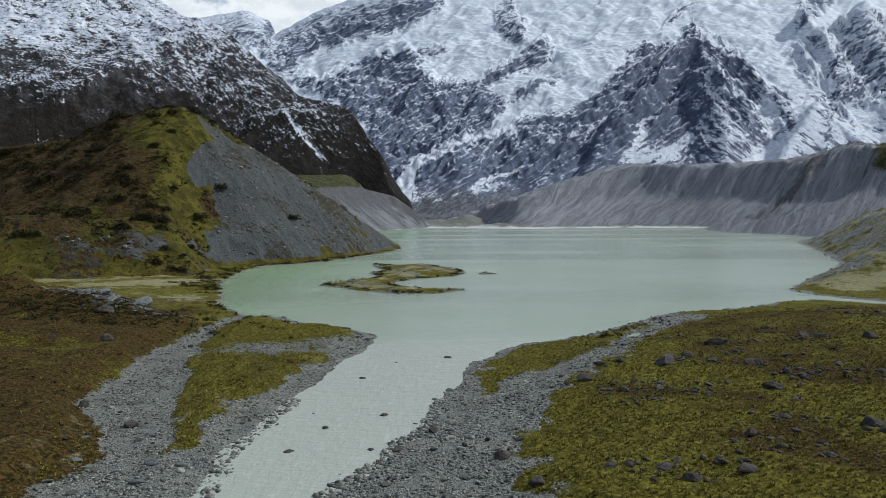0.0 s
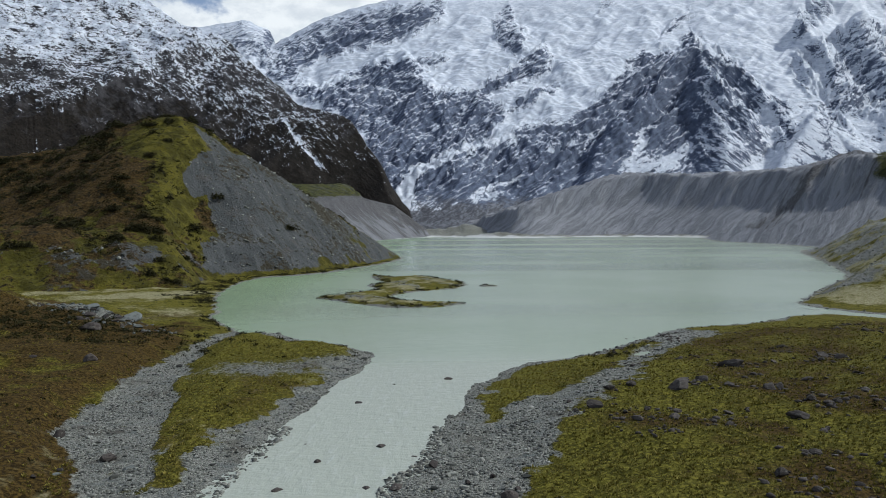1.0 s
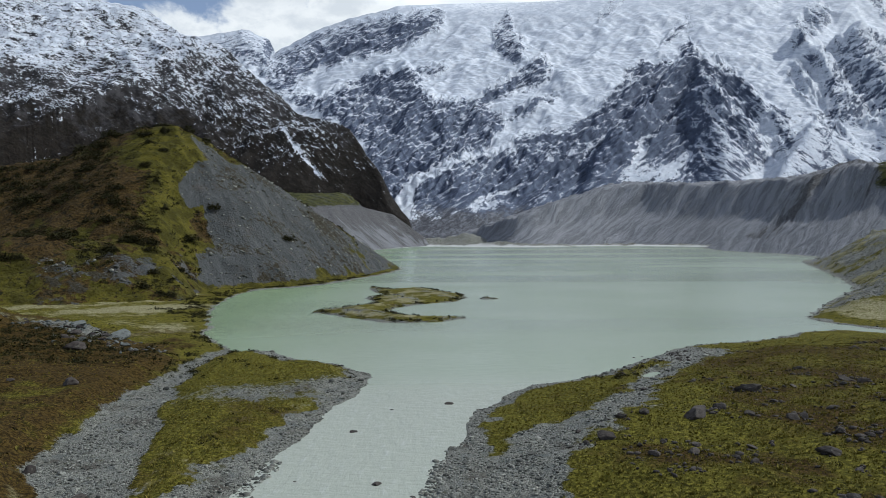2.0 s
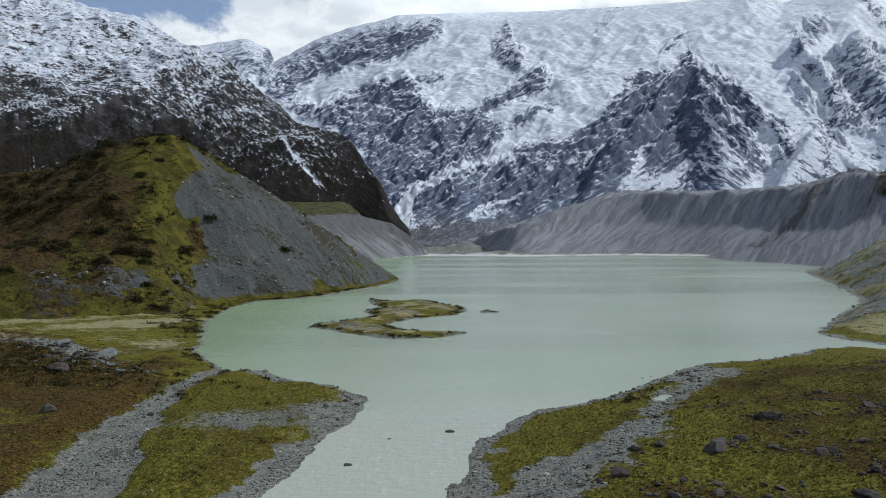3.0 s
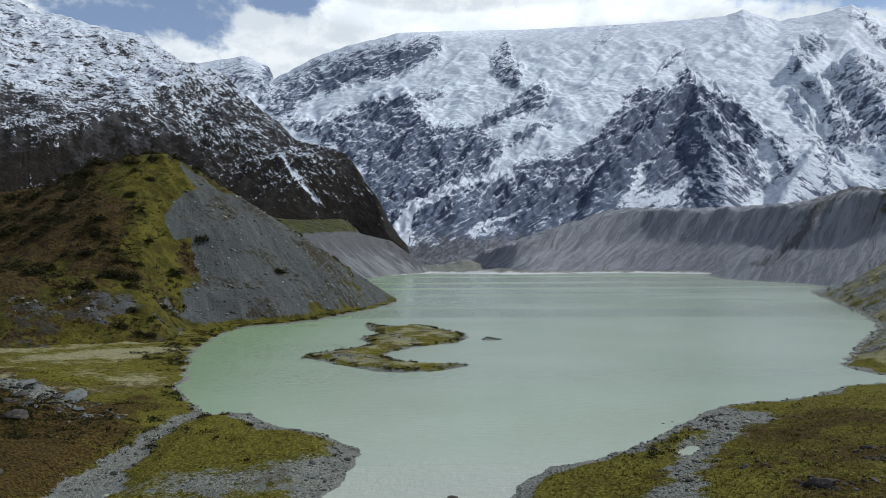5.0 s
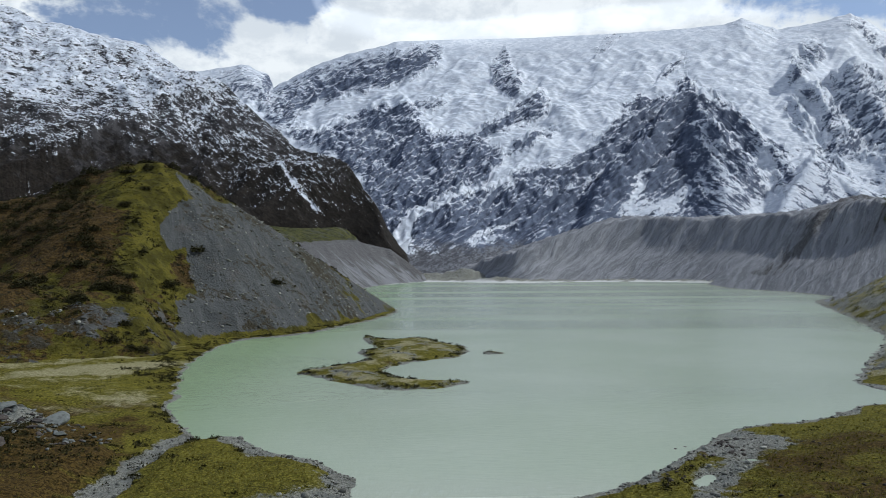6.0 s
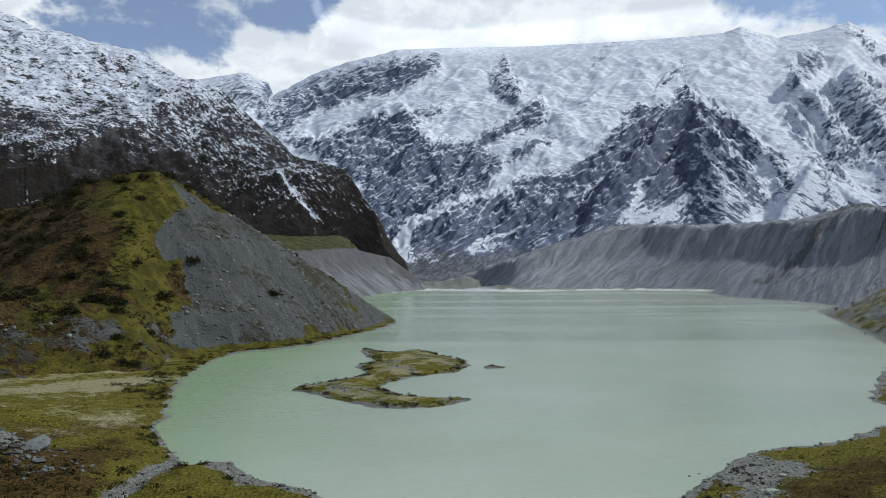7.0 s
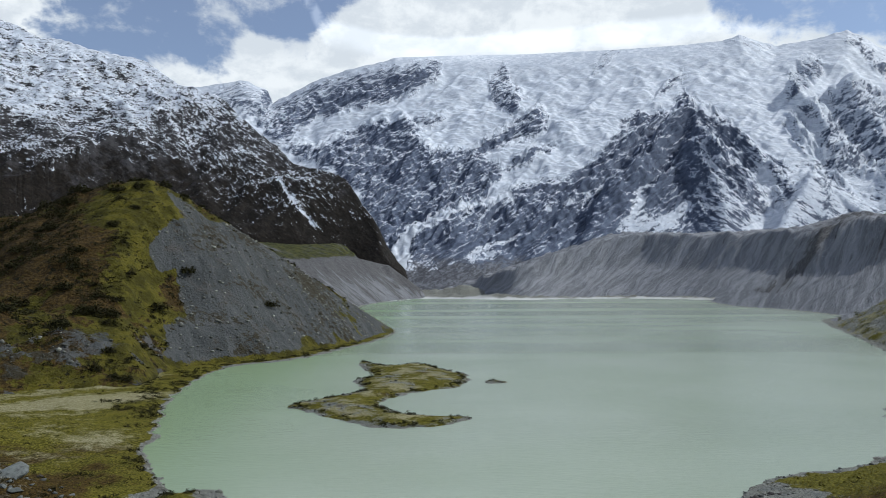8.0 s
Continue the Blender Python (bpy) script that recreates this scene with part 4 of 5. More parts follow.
def sheet(name, x, y, z, mats, values=None, keep=None, cells=None):
    """A height field as a smooth mesh; x, y, z are equal grids, values the vertex attributes, keep and cells the faces to build."""
    rows, cols = x.shape
    me = bpy.data.meshes.new(name)
    ids = np.arange(rows * cols).reshape(rows, cols)
    quads = np.stack([ids[:-1, :-1], ids[:-1, 1:], ids[1:, 1:], ids[1:, :-1]], -1).reshape(-1, 4)
    if cells is not None:
        quads = quads[cells[:-1, :-1].ravel()]
    if keep is not None:
        k = keep.ravel()
        quads = quads[k[quads].any(1)]
    used, quads = np.unique(quads, return_inverse=True)
    quads = quads.reshape(-1, 4)
    co = np.stack([x.ravel(), y.ravel(), z.ravel()], -1)[used]
    me.vertices.add(len(co))
    me.vertices.foreach_set("co", co.astype(np.float32).ravel())
    me.loops.add(quads.size)
    me.loops.foreach_set("vertex_index", quads.astype(np.int32).ravel())
    me.polygons.add(len(quads))
    me.polygons.foreach_set("loop_start", np.arange(0, quads.size, 4, dtype=np.int32))
    me.polygons.foreach_set("use_smooth", np.ones(len(quads), bool))
    for m in mats:
        me.materials.append(m)
    me.update(calc_edges=True)
    for key, val in (values or {}).items():
        a = me.attributes.new(key, "FLOAT", "POINT")
        a.data.foreach_set("value", val.ravel()[used].astype(np.float32))
    return new(name, me)


def split_sheet(name, x, y, z, values, keep, zone, pieces):
    """A height field as one thing whose zones are its parts; pieces: (zone, part name, material, label)."""
    thing = new(name)
    corner = zone[:-1, :-1]
    for k, piece, mat, label in pieces:
        mine = np.zeros(zone.shape, bool)
        mine[:-1, :-1] = corner == k
        ob = sheet(piece, x, y, z, [mat], values, keep, mine)
        ob.parent = thing
        tagged(ob, label)
    return thing


def grid(x0, x1, nx, y0, y1, ny):
    return np.meshgrid(np.linspace(x0, x1, nx), np.linspace(y0, y1, ny))


# ---------- the land ----------
ys = np.concatenate([np.linspace(-400, 34, 30), np.arange(36, 250, 0.6), 250 * 1.006 ** np.arange(0, 330), np.geomspace(1830, 6000, 26)])
w = np.concatenate([-(1 + np.geomspace(0.02, 60, 36))[::-1], np.linspace(-1, 1, 360), 1 + np.geomspace(0.02, 60, 36)])
GX = (0.70 * np.maximum(ys, 50) + 6)[:, None] * w[None, :]
GX = np.clip(GX, -7000, 7000) + 0.001 * w[None, :]
GY = np.repeat(ys[:, None], len(w), 1)
GZ, values = ground_shape(GX, GY)
ground = sheet("ground", GX, GY, GZ, [GROUND], values)
tagged(ground, "olive tussock grass, brown scrub and grey gravel of the valley floor", "ground", kind="structure")

WX, WY = grid(-620, 700, 40, -400, 1750, 60)
water = sheet("water", WX, WY, WX * 0.0, [WATER])
tagged(water, "milky pale green glacial lake and its outlet river", "lake", kind="structure")

HX, HY = grid(-440, -20, 400, 230, 620, 330)
HZ, values, scree = hill_shape(HX, HY)
hill_base, _ = ground_shape(HX, HY)
moraine_hill = split_sheet("moraine_hill", HX, HY, HZ, values, HZ > hill_base - 0.6, (scree > 0.5).astype(int), (
    (0, "grass_flank", HILL, "olive grass and dark brown scrub"), (1, "scree_flank", HILL, "bare grey scree slope")))
tagged(moraine_hill, "moraine hill with olive grass, dark scrub and a bare grey scree flank", "hill")

SX, SY = grid(-2700, 60, 480, 620, 2700, 350)
SZ, TZ, values, terrace = shoulder_shape(SX, SY)
left_mountain = new("mountain")
for piece, high, mat, val, seen, label in (("rock_slope", SZ, SHOULDER, values, SZ > np.maximum(TZ - 25, 0.3), "dark rock slopes dusted with snow"),
                                           ("moraine_terrace", TZ, MORAINE, terrace, TZ > np.maximum(SZ - 12, 0.3), "grey moraine bank with a green terrace")):
    ob = sheet(piece, SX, SY, high, [mat], val, seen)
    ob.parent = left_mountain
    tagged(ob, label)
tagged(left_mountain, "dark rocky mountain with fresh snow on its upper slopes above the lake", "mountain")

row = np.concatenate([np.linspace(1850, 4020, 600)])
MX = np.linspace(-0.45, 0.74, 620)[None, :] * row[:, None]
MY = np.repeat(row[:, None], MX.shape[1], 1)
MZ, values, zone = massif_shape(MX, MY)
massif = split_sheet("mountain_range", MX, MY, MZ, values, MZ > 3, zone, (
    (0, "rock_face", MASSIF, "blue-grey, haze-tinted rock face with snowy ledges"), (1, "rock_buttress", MASSIF, "dark ribbed rock buttress"),
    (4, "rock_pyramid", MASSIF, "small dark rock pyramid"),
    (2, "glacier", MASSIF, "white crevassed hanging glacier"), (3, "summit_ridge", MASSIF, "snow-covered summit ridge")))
tagged(massif, "high blue-grey, haze-tinted rock range with glaciers and snowfields below the clouds", "mountain")

RX, RY = grid(-120, 1750, 430, 560, 2150, 380)
RZ, values = rim_shape(RX, RY)
moraine_wall = sheet("moraine_wall", RX, RY, RZ, [MORAINE], values, RZ > 0.4)
tagged(moraine_wall, "gullied grey and brown moraine wall above the lake shore", "moraine")

cu, cv = np.meshgrid(np.linspace(-0.42, 0.85, 90), np.linspace(0.26, 0.44, 30))
CY = 3900 + 12 * fbm(cu * 9, cv * 16, 3, 0.5, 81)
edge = np.interp(cu, [-0.42, -0.25, -0.17, -0.08, 0.0, 0.10, 0.20, 0.30, 0.40, 0.47, 0.54, 0.60, 0.70, 0.85],
                 [0.60, 0.55, 0.340, 0.320, 0.313, 0.320, 0.328, 0.336, 0.348, 0.350, 0.354, 0.356, 0.365, 0.40])
roof = np.interp(cu, [-0.42, 0.30, 0.362, 0.396, 0.485, 0.557, 0.62, 0.85], [0.50, 0.46, 0.415, 0.375, 0.362, 0.354, 0.352, 0.35])
roof = np.minimum(roof, edge + 0.040)
thick = np.clip(0.35 + (cv - edge) / 0.024, -1.5, 1.5)
thick = np.minimum(thick, np.clip((roof - cv) / 0.012, -1.5, 1.6)) * smooth(cv, 0.44, 0.425) - 1.5 * (1 - smooth(cv, 0.44, 0.425))
cloud_bank = sheet("cloud_bank", cu * CY, CY, 34 + cv * CY, [CLOUD], {"thick": thick})
tagged(cloud_bank, "bank of white cloud dragging over the snowy summits", "cloud", kind="structure")

# ---------- stones, scrub and grass ----------
rng = np.random.default_rng(7)


def part(name, bm, mat, parent=None, label=""):
    """Links a bmesh as one mesh object, under a thing or as a thing."""
    me = bpy.data.meshes.new(name)
    bm.to_mesh(me)
    bm.free()
    me.materials.append(mat)
    ob = new(name, me)
    ob.parent = parent
    return tagged(ob, label)


def stone_bmesh(seed, cuts=9, level=3, rough=0.10):
    """A worn, angular block: a ball cut by planes, with an uneven skin."""
    r = random.Random(seed)
    bm = bmesh.new()
    bmesh.ops.create_icosphere(bm, subdivisions=level, radius=1.0)
    planes = []
    for _ in range(cuts):
        d = Vector((r.gauss(0, 1), r.gauss(0, 1), r.gauss(0, 1))).normalized()
        planes.append((d, r.uniform(0.42, 0.78)))
    off = Vector((r.uniform(0, 50), r.uniform(0, 50), r.uniform(0, 50)))
    for v in bm.verts:
        p = v.co.copy()
        for d, k in planes:
            over = p.dot(d) - k
            if over > 0:
                p -= d * over * 0.92
        p *= 1 + rough * noise.noise(p * 1.7 + off) + 0.5 * rough * noise.noise(p * 4.5 + off)
        v.co = Vector((p.x * 1.15, p.y * 0.9, p.z * 0.72))
    for f in bm.faces:
        f.smooth = False
    return bm


def stone_mesh(name, seed, mat, level=3):
    me = bpy.data.meshes.new(name)
    bm = stone_bmesh(seed, 9, level)
    bm.to_mesh(me)
    bm.free()
    me.materials.append(mat)
    return me


def height(x, y):
    z, _ = ground_shape(np.array([x], float), np.array([y], float))
    return float(z[0])


DARK_SHAPES = [stone_mesh("boulder", 100 + k, BOULDER) for k in range(7)]
PALE_SHAPES = [stone_mesh("boulder", 200 + k, PALE) for k in range(4)]


def set_stone(name, me, x, y, z, size, sink=0.3, flat=1.0):
    ob = new(name, me)
    ob.matrix_world = pose(x, y, z + size * (0.72 * flat - sink), rng.uniform(-12, 12), rng.uniform(-12, 12), rng.uniform(0, 360)) @ Matrix.Diagonal(
        (size, size * rng.uniform(0.65, 1.05), size * flat * rng.uniform(0.75, 1.2), 1))
    return ob


SMALL_DARK = [stone_mesh("boulder", 100 + k, BOULDER, 2) for k in range(7)]
SMALL_PALE = [stone_mesh("boulder", 200 + k, PALE, 2) for k in range(4)]


def boulders(places, label, shapes, group, flat=0.85, sink=0.3):
    xs, ys = np.array([p[0] for p in places], float), np.array([p[1] for p in places], float)
    zs, _ = ground_shape(xs, ys)
    for k, (x, y, size) in enumerate(places):
        ob = set_stone("boulder", shapes[k % len(shapes)], x, y, max(float(zs[k]), -0.12), 0.95 * size, sink, flat)
        tagged(ob, label, "boulder", group)


WEST_DARK = [(-44.5, 87.5, 1.02), (-35.0, 79.9, 1.11), (-56.6, 118.9, 1.47), (-37.4, 70.3, 0.36), (-66.6, 120.0, 0.70), (-37.0, 74.1, 0.38)]
WEST_PALE = [(-73.2, 154.2, 1.24), (-26.6, 62.1, 0.86), (-27.3, 66.5, 0.77), (-34.8, 67.2, 0.64), (-36.6, 72.6, 0.53), (-30.1, 65.3, 0.43), (-31.5, 76.7, 0.73), 
    (-34.7, 62.4, 0.50), (-32.7, 67.7, 0.39)]
EAST_DARK = [(40.5, 66.1, 1.30), (40.5, 63.8, 0.83), (32.7, 59.0, 0.69), (14.6, 59.3, 0.69), (16.1, 59.5, 0.60), (18.9, 58.6, 0.96), (20.4, 60.3, 0.66), 
    (20.4, 56.2, 0.98), (24.8, 56.9, 1.24), (23.8, 59.6, 0.56), (19.3, 94.0, 1.58), (16.5, 93.0, 0.68), (31.5, 99.7, 1.82), (44.1, 113.5, 2.07), 
    (35.5, 102.1, 1.04), (41.6, 95.4, 1.18), (39.0, 82.9, 1.45), (22.0, 79.6, 0.64), (26.3, 85.7, 0.94), (50.5, 90.0, 0.98), (60.4, 118.8, 1.13), 
    (66.8, 111.2, 1.38), (47.6, 98.4, 0.93), (43.5, 104.8, 0.84), (37.9, 98.8, 0.86), (38.9, 77.8, 0.68), (32.8, 86.8, 0.70)]
BAR_DARK = [(6.0, 66.8, 0.92), (7.0, 68.9, 0.60), (8.3, 58.8, 0.85), (-0.7, 77.3, 0.79), (2.6, 71.9, 0.47), (5.0, 73.6, 0.43), (22.7, 101.5, 0.89), 
    (25.8, 102.5, 0.82), (16.6, 98.7, 0.65)]
RIVER = [(-4.1, 71.9, 0.73), (-3.3, 75.7, 0.39), (-13.0, 79.5, 0.46), (-11.6, 104.3, 0.53), (-6.8, 84.6, 0.49), (-15.3, 71.5, 0.52), (-20.6, 68.4, 0.30), 
    (-5.8, 68.1, 0.45), (-7.3, 63.2, 0.46), (-7.0, 72.0, 0.37), (-2.8, 81.0, 0.35), (0.7, 119.5, 0.61), (-7.7, 115.9, 0.34), (-18.8, 81.0, 0.29), 
    (-4.2, 62.7, 0.41), (-9.1, 65.1, 0.24), (-15.4, 85.6, 0.25)]
boulders(WEST_DARK, "dark lichened boulder on the gravel channel bank", DARK_SHAPES, "boulders by the channel", 0.85, 0.3)
boulders(WEST_PALE, "pale grey flat boulder on the channel gravel", PALE_SHAPES, "boulders by the channel", 0.6, 0.3)
boulders(EAST_DARK, "dark lichen-speckled boulder in the tussock grass", DARK_SHAPES, "boulders on the east bank", 0.75, 0.45)
boulders(BAR_DARK, "dark wet boulder on the gravel bar", DARK_SHAPES, "boulders on the gravel bar", 0.85, 0.3)
boulders([(x, y, 1.4 * size) for x, y, size in RIVER], "dark wet stone breaking the river surface", DARK_SHAPES, "stones in the river", 0.6, 0.30)

boulders([(-66, 158, 1.5), (-68.5, 156, 1.0), (-71, 158, 1.3), (-74, 160, 1.1), (-64, 156, 0.8), (-77, 159, 1.6), (-80, 161.5, 1.2), (-62.5, 153, 0.9)],
         "large grey lichened block on the rocky mound", PALE_SHAPES[:1] + DARK_SHAPES[:3], "blocks on the west mound", 0.6, 0.42)

boulders([(-69.8, 145.5, 2.3)], "great dark lichened boulder in the scrub below the mound", DARK_SHAPES[2:], "blocks on the west mound", 0.8, 0.40)
boulders([(-70.5, 164.5, 2.9), (-79.0, 164.0, 2.1)], "large pale slanting slab on the rocky mound", PALE_SHAPES[1:], "blocks on the west mound", 0.55, 0.25)

# scattered blocks on the rusty east bank and on the west mounds
spots = []
while len(spots) < 240:
    x, y = rng.uniform(10, 95), rng.uniform(58, 165)
    if swell(np.array([x / 13]), np.array([y / 13]), 91)[0] + 0.25 * rng.random() > 0.30 and x < 0.72 * y + 4 and x > 0.22 * y:
        spots.append((x, y, rng.uniform(0.20, 0.40) * (1 + 2.0 * rng.random() ** 4)))
spots.sort(key=lambda q: -q[2])
boulders(spots[:95], "dark weathered boulder half sunk in the grass", SMALL_DARK, "boulders on the east bank", 0.75, 0.42)
mounds = []
while len(mounds) < 240:
    x = rng.normal(-84, 14)
    y = 166 - 0.65 * (x + 80) + rng.normal(0, 5.5)
    if x < -58:
        mounds.append((x, y, rng.uniform(0.25, 0.6) * (1 + 1.6 * rng.random() ** 4)))
mounds.sort(key=lambda q: -q[2])
boulders(mounds[:60], "grey angular block on the rocky mound", SMALL_DARK + SMALL_PALE[:2], "blocks on the west mound", 0.7, 0.42)


def many(name, count_faces, verts, mat, label, category):
    """One mesh from stacked triangles: verts is (n, k, 3), count_faces (f, 3) indices for each of the n."""
    n, k, _ = verts.shape
    faces = (count_faces[None] + (np.arange(n) * k)[:, None, None]).reshape(-1, 3)
    me = bpy.data.meshes.new(name)
    me.vertices.add(n * k)
    me.vertices.foreach_set("co", verts.astype(np.float32).ravel())
    me.loops.add(faces.size)
    me.loops.foreach_set("vertex_index", faces.astype(np.int32).ravel())
    me.polygons.add(len(faces))
    me.polygons.foreach_set("loop_start", np.arange(0, faces.size, 3, dtype=np.int32))
    me.update(calc_edges=True)
    me.materials.append(mat)
    return tagged(new(name, me), label, category, kind="stuff")


def ico():
    bm = bmesh.new()
    bmesh.ops.create_icosphere(bm, subdivisions=1, radius=1.0)
    bm.verts.ensure_lookup_table()
    v = np.array([p.co[:] for p in bm.verts])
    f = np.array([[p.index for p in q.verts] for q in bm.faces])
    bm.free()
    return v, f


ICO_V, ICO_F = ico()


def stones_at(x, y, z, size, flat=0.6):
    n = len(x)
    v = ICO_V[None] * (1 + 0.28 * rng.normal(size=(n, len(ICO_V), 1)).clip(-1.5, 1.5))
    v = v * np.stack([rng.uniform(0.8, 1.3, n), rng.uniform(0.7, 1.1, n), flat * rng.uniform(0.7, 1.2, n)], -1)[:, None]
    a = rng.uniform(0, 2 * np.pi, n)
    c, s = np.cos(a)[:, None], np.sin(a)[:, None]
    v = np.stack([v[..., 0] * c - v[..., 1] * s, v[..., 0] * s + v[..., 1] * c, v[..., 2]], -1)
    return v * size[:, None, None] + np.stack([x, y, z + 0.15 * size], -1)[:, None]


def spread(n, x0, x1, y0, y1, want):
    """n random places of the valley floor where want(values, x, y, z) exceeds a random number."""
    xs, ys, zs = [], [], []
    while sum(map(len, xs)) < n:
        x, y = rng.uniform(x0, x1, 40000), rng.uniform(y0, y1, 40000)
        seen = np.abs(x) < 0.70 * y + 8
        x, y = x[seen], y[seen]
        z, val = ground_shape(x, y)
        ok = want(val, x, y, z) > rng.random(len(x))
        xs.append(x[ok]), ys.append(y[ok]), zs.append(z[ok])
    return [np.concatenate(q)[:n] for q in (xs, ys, zs)]


# cobbles of the bars and the dry channel: the larger ones singly, the rest as one mass
x, y, z = spread(290, -60, 45, 52, 125, lambda a, x, y, z: (a["gravel"] > 0.6) * (z > 0.0) * np.clip(1.5 - y / 110, 0.1, 1))
COBBLE_SHAPES = [stone_mesh("stone", 300 + k, COBBLE, 2) for k in range(6)]
for k in range(len(x)):
    ob = set_stone("stone", COBBLE_SHAPES[k % 6], x[k], y[k], z[k], 0.16 + 0.42 * rng.random() ** 3.5, 0.3, 0.7)
    ob.parent = ground
x, y, z = spread(21000, -62, 62, 50, 180, lambda a, x, y, z: (a["gravel"] > 0.42 + 0.3 * rng.random(len(x))) * (z > -0.06) * np.clip(1.6 - y / 110, 0.15, 1) * np.where(swell(x / 5, y / 5, 98) > -0.15, 1, 0.3))
many("gravel", ICO_F, stones_at(x, y, z, 0.05 + 0.19 * rng.random(len(x)) ** 3), COBBLE, "grey river gravel and cobbles", "gravel")
x, y, z = spread(2600, -30, 8, 52, 92, lambda a, x, y, z: (z < 0.0) * (z > -0.30) * 1.0)
keep = (x > -9.5) | (rng.random(len(x)) < 0.35)
many("shallows_stones", ICO_F, stones_at(x[keep], y[keep], np.zeros(keep.sum()) - 0.03, 0.10 + 0.30 * rng.random(keep.sum()) ** 3), COBBLE, "wet stones in the river shallows", "gravel")
x, y, z = spread(4200, -140, 300, 125, 520, lambda a, x, y, z: (a["gravel"] > 0.45) * (z > 0.05) * 1.0)
many("rubble", ICO_F, stones_at(x, y, z, 0.12 + 0.5 * rng.random(len(x)) ** 4), COBBLE, "grey rubble on the lake banks", "gravel")

# broken stones round the boulders of the east bank
cx, cy, cs = np.repeat(np.array(EAST_DARK + spots[:60]), 9, 0).T
x, y = cx + rng.normal(size=len(cx)) * (0.5 + 1.2 * cs), cy + rng.normal(size=len(cx)) * (0.4 + 0.9 * cs)
z, _ = ground_shape(x, y)
many("broken_stones", ICO_F, stones_at(x, y, z, 0.12 + 0.3 * rng.random(len(x)) ** 2), BOULDER, "broken dark stones round the boulders", "gravel")

for rest, kind_of, words in ((spots[95:], BOULDER, "small dark stones in the tussock grass"), (mounds[60:], PALE, "grey rubble of the rocky mound")):
    x, y, size = np.array(rest).T
    z, _ = ground_shape(x, y)
    many("small_stones", ICO_F, stones_at(x, y, z, 0.9 * size), kind_of, words, "stones")

# stones that have rolled down the scree and the bench
x, y = rng.uniform(-260, -30, 22000), rng.uniform(280, 560, 22000)
z, val, _ = hill_shape(x, y)
zg, _ = ground_shape(x, y)
ok = (val["gravel"] > 0.4) & (z > zg) & (rng.random(len(x)) < 0.5)
x, y, z = x[ok][:4600], y[ok][:4600], z[ok][:4600]
many("scree_stones", ICO_F, stones_at(x, y, z, 0.15 + 1.0 * rng.random(len(x)) ** 5), COBBLE, "loose grey stones on the scree flank", "gravel")


def tufts(x, y, z, tall, wide, blades):
    """Clumps of pointed blades that lean outwards."""
    n = len(x)
    a = rng.uniform(0, 2 * np.pi, (n, blades))
    lean, h = rng.uniform(0.2, 1.0, (n, blades)) * wide[:, None], rng.uniform(0.6, 1.1, (n, blades)) * tall[:, None]
    w = 0.20 * wide[:, None] * rng.uniform(0.7, 1.4, (n, blades))
    cx, sx = np.cos(a), np.sin(a)
    root = np.stack([cx * 0.35 * lean, sx * 0.35 * lean, 0 * a - 0.05], -1)
    across = np.stack([-sx * w, cx * w, 0 * a], -1)
    tip = np.stack([cx * lean, sx * lean, h], -1)
    v = np.stack([root - across, root + across, tip], 2).reshape(n * blades, 3, 3)
    return v + np.repeat(np.stack([x, y, z], -1), blades, 0)[:, None]


TRI = np.array([[0, 1, 2]])
x, y, z = spread(26000, -75, 95, 50, 190, lambda a, x, y, z: (a["gravel"] < 0.4) * (z > 0.25) * np.clip(1.5 - y / 130, 0.12, 1) * np.where(x < -36 - 0.15 * (y - 60), 0.12, 1))
tall = rng.uniform(0.10, 0.22, len(x)) * (1 + 0.9 * (rng.random(len(x)) > 0.92))
many("tussock_grass", TRI, tufts(x, y, z, tall, tall * 1.3, 10), TUSSOCK, "olive and straw coloured tussock grass", "grass")


def leaves(x, y, z, size, count, flat=0.75, leaf=0.17):
    """Domes of small leaf clumps: little facets on and within the dome."""
    n = len(x)
    d = rng.normal(size=(n, count, 3))
    d[..., 2] = np.abs(d[..., 2])
    d /= np.linalg.norm(d, axis=-1, keepdims=True)
    lobes = 1 + 0.35 * np.sin(3 * np.arctan2(d[..., 1], d[..., 0]) + rng.uniform(0, 6, (n, 1)))
    p = d * (rng.uniform(0.65, 1.05, (n, count)) * lobes)[..., None] * np.array([1, 1, flat])
    s = rng.normal(size=(n, count, 3, 3)) * leaf
    v = (p[:, :, None] + s) * size[:, None, None, None]
    return (v + np.stack([x, y, z], -1)[:, None, None]).reshape(n * count, 3, 3)


# low bushes along the water's edge and on the islands
x, y, z = spread(2100, -110, 110, 135, 560, lambda a, x, y, z: (a["gravel"] < 0.62) * (z > 0.12) * (z < 0.62) * np.where(x > 40, 0.06, 1.0) * (0.10 + 0.9 * (swell(x / 9, y / 9, 97) > -0.05)))
many("shore_bushes", TRI, leaves(x, y, z - 0.1, rng.uniform(0.35, 0.95, len(x)), 34), SCRUB, "low dark green bushes along the lake shore", "bush")
x, y, z = spread(900, -150, 95, 52, 260, lambda a, x, y, z: (a["gravel"] < 0.4) * (z > 0.4) * np.clip(a["scrub"] * 1.4 - 0.15, 0, 1))
many("low_scrub", TRI, leaves(x, y, z - 0.1, rng.uniform(0.25, 0.7, len(x)), 26, 0.55), SCRUB, "low dark brown scrub in the grass", "bush")


x, y = rng.normal(-84, 19, 950), rng.normal(148, 7, 950)
z, _ = ground_shape(x, y)
many("mound_scrub", TRI, leaves(x, y, z - 0.1, rng.uniform(0.3, 1.0, len(x)), 34, 0.6), SCRUB, "dark low bushes over the rocky mound", "bush")


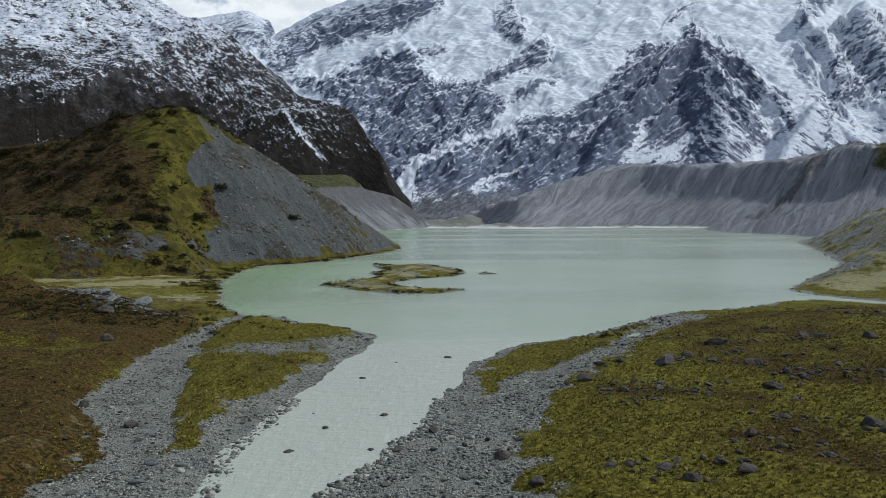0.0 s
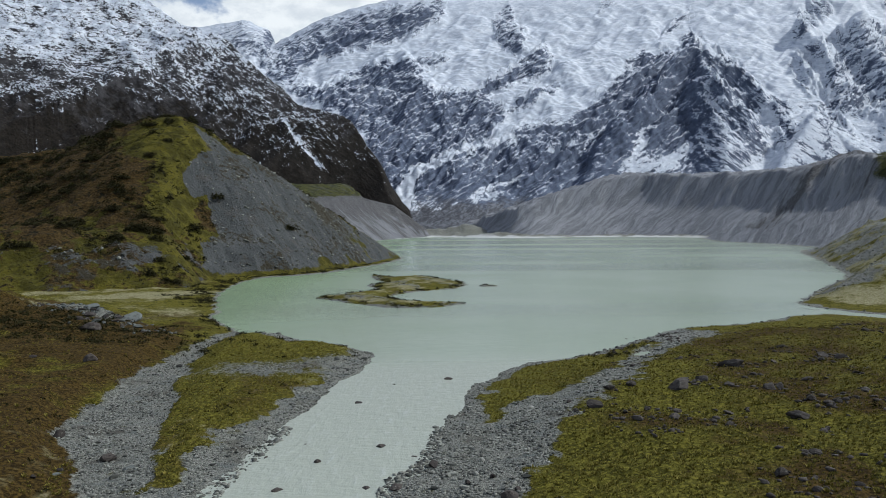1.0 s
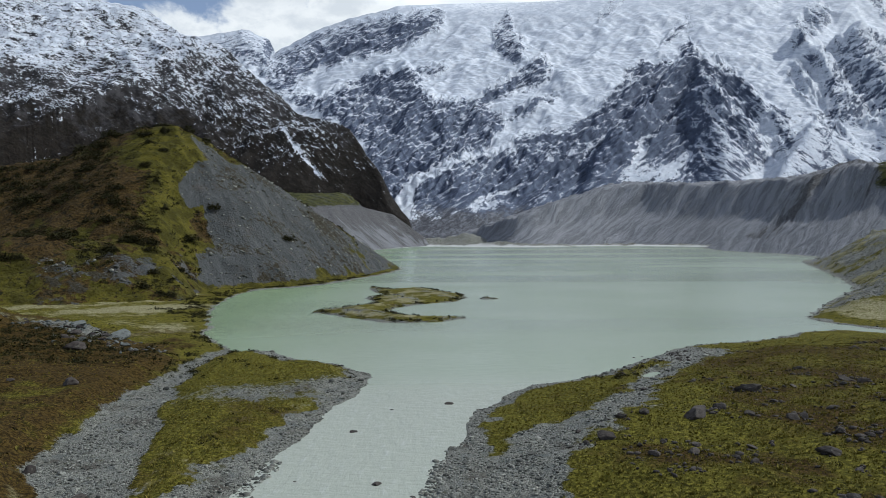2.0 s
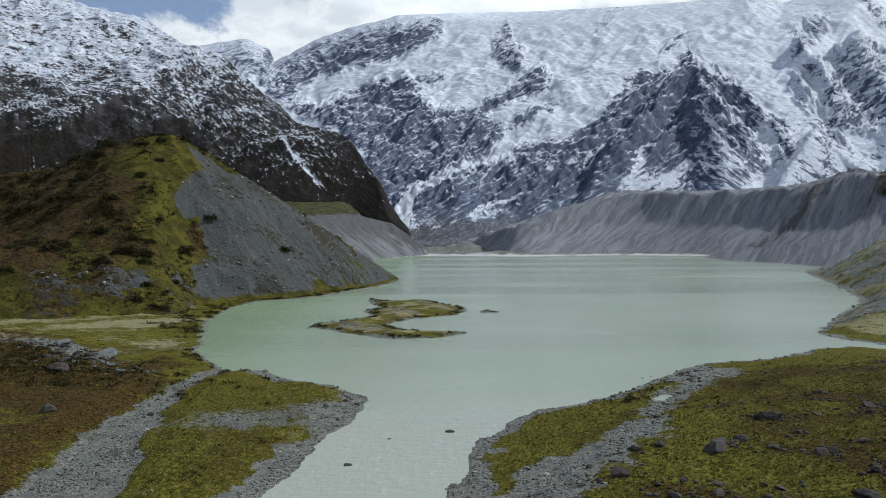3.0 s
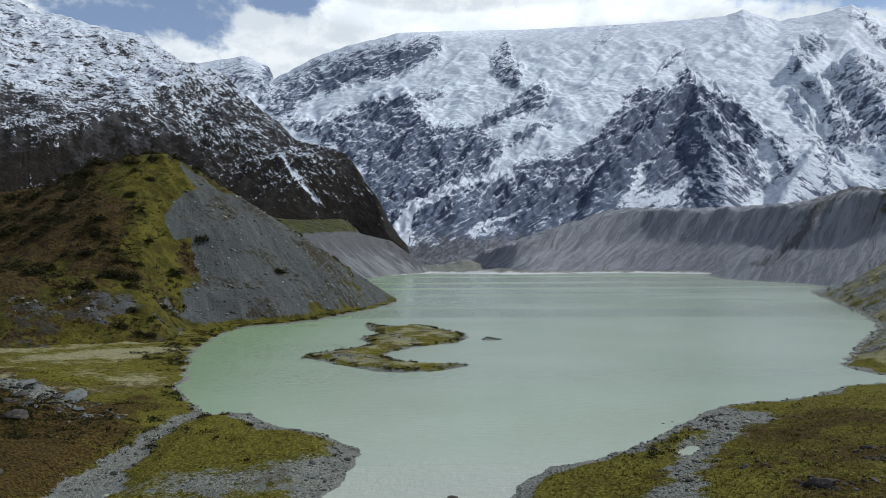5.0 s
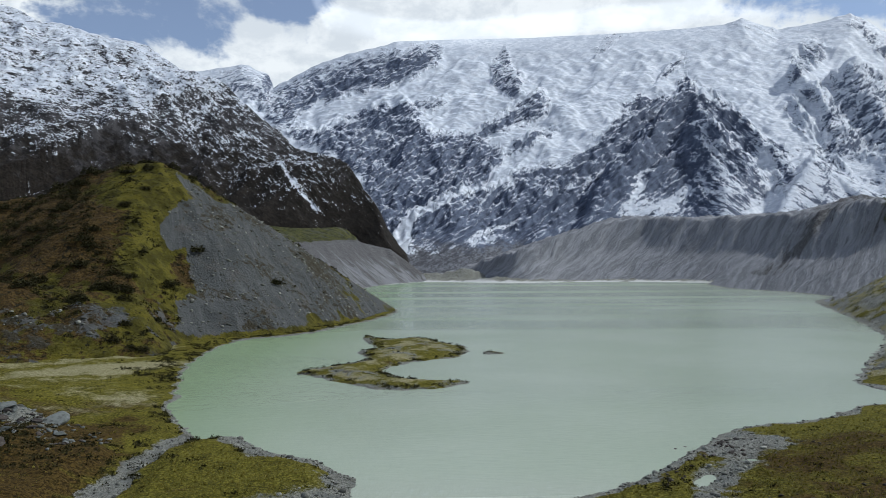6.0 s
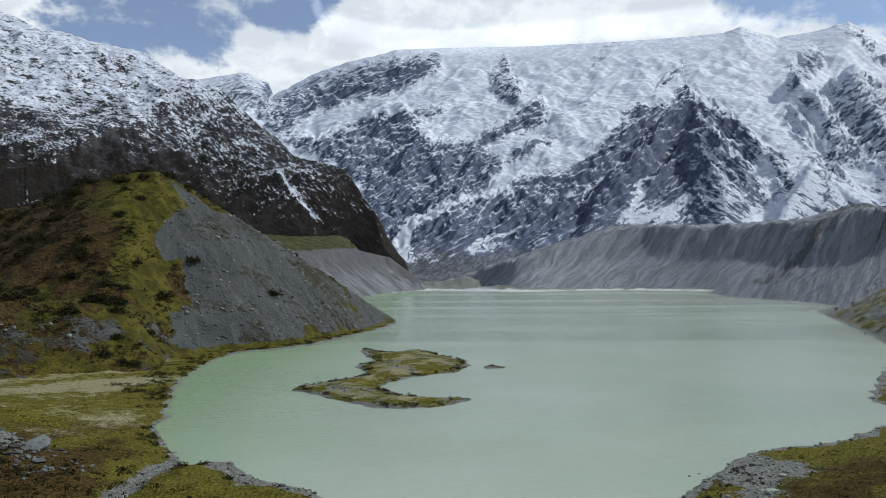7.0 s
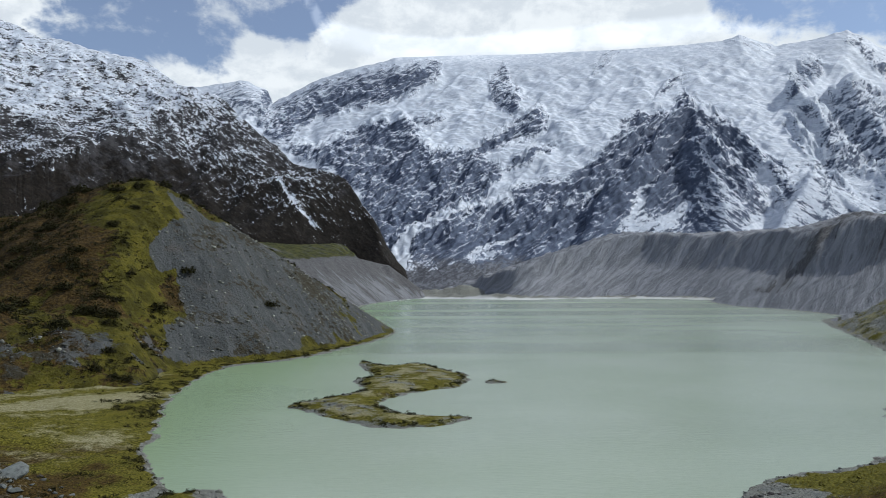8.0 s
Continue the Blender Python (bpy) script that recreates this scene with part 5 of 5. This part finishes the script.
# shrubs on the hill, each a bush of leaf clumps on short stems
def shrub(seed):
    r = random.Random(seed)
    thing = new("shrub")
    bm = bmesh.new()
    for k in range(5):
        a, tip = k * 1.26 + r.uniform(-0.3, 0.3), r.uniform(0.5, 0.8)
        m = look((0, 0, -0.15), (math.cos(a) * tip, math.sin(a) * tip, 0.55)) @ Matrix.Translation((0, 0, -0.35))
        bmesh.ops.create_cone(bm, segments=5, radius1=0.05, radius2=0.03, depth=0.8, matrix=m)
    part("stem", bm, BOULDER, thing, "short grey woody stems")
    tri = leaves(np.zeros(1), np.zeros(1), np.zeros(1), np.ones(1), 520, 0.8, 0.10)
    me = bpy.data.meshes.new("foliage")
    me.from_pydata(tri.reshape(-1, 3).tolist(), [], np.arange(len(tri) * 3).reshape(-1, 3).tolist())
    me.materials.append(SCRUB)
    new("foliage", me).parent = thing
    return tagged(thing, "dense dark olive shrub on the grassy hillside", "shrub", "shrubs on the moraine hill")


kinds = [shrub(k) for k in range(4)]
x, y = rng.uniform(-290, -60, 30000), rng.uniform(285, 545, 30000)
z, val, _ = hill_shape(x, y)
zg, _ = ground_shape(x, y)
want = np.where(val["gravel"] > 0.5, 0.012, 0.25 + 0.7 * np.clip(val["scrub"], 0, 1)) * (z > zg + 1.5) * (swell(x / 17, y / 17, 95) > -0.15 + 0.25 * (val["scrub"] < 0.2))
ok = want > rng.random(len(x))
hx, hy, hz = x[ok], y[ok], z[ok]
for k in range(280):
    size = 1.8 + 2.6 * rng.random() ** 1.8
    m = pose(hx[k], hy[k], hz[k] - 0.1, 0, 0, rng.uniform(0, 360)) @ Matrix.Diagonal((size, size, size * rng.uniform(0.7, 1.0), 1))
    if k < len(kinds):
        kinds[k].matrix_basis = m
    else:
        ob = copy_thing(kinds[k % 4], m)
        ob.matrix_basis = m
rest = slice(280, 6800)
many("hill_scrub", TRI, leaves(hx[rest], hy[rest], hz[rest] - 0.1, rng.uniform(0.5, 1.7, len(hx[rest])), 30, 0.7, 0.19), SCRUB, "dark scrub scattered over the hill", "bush")
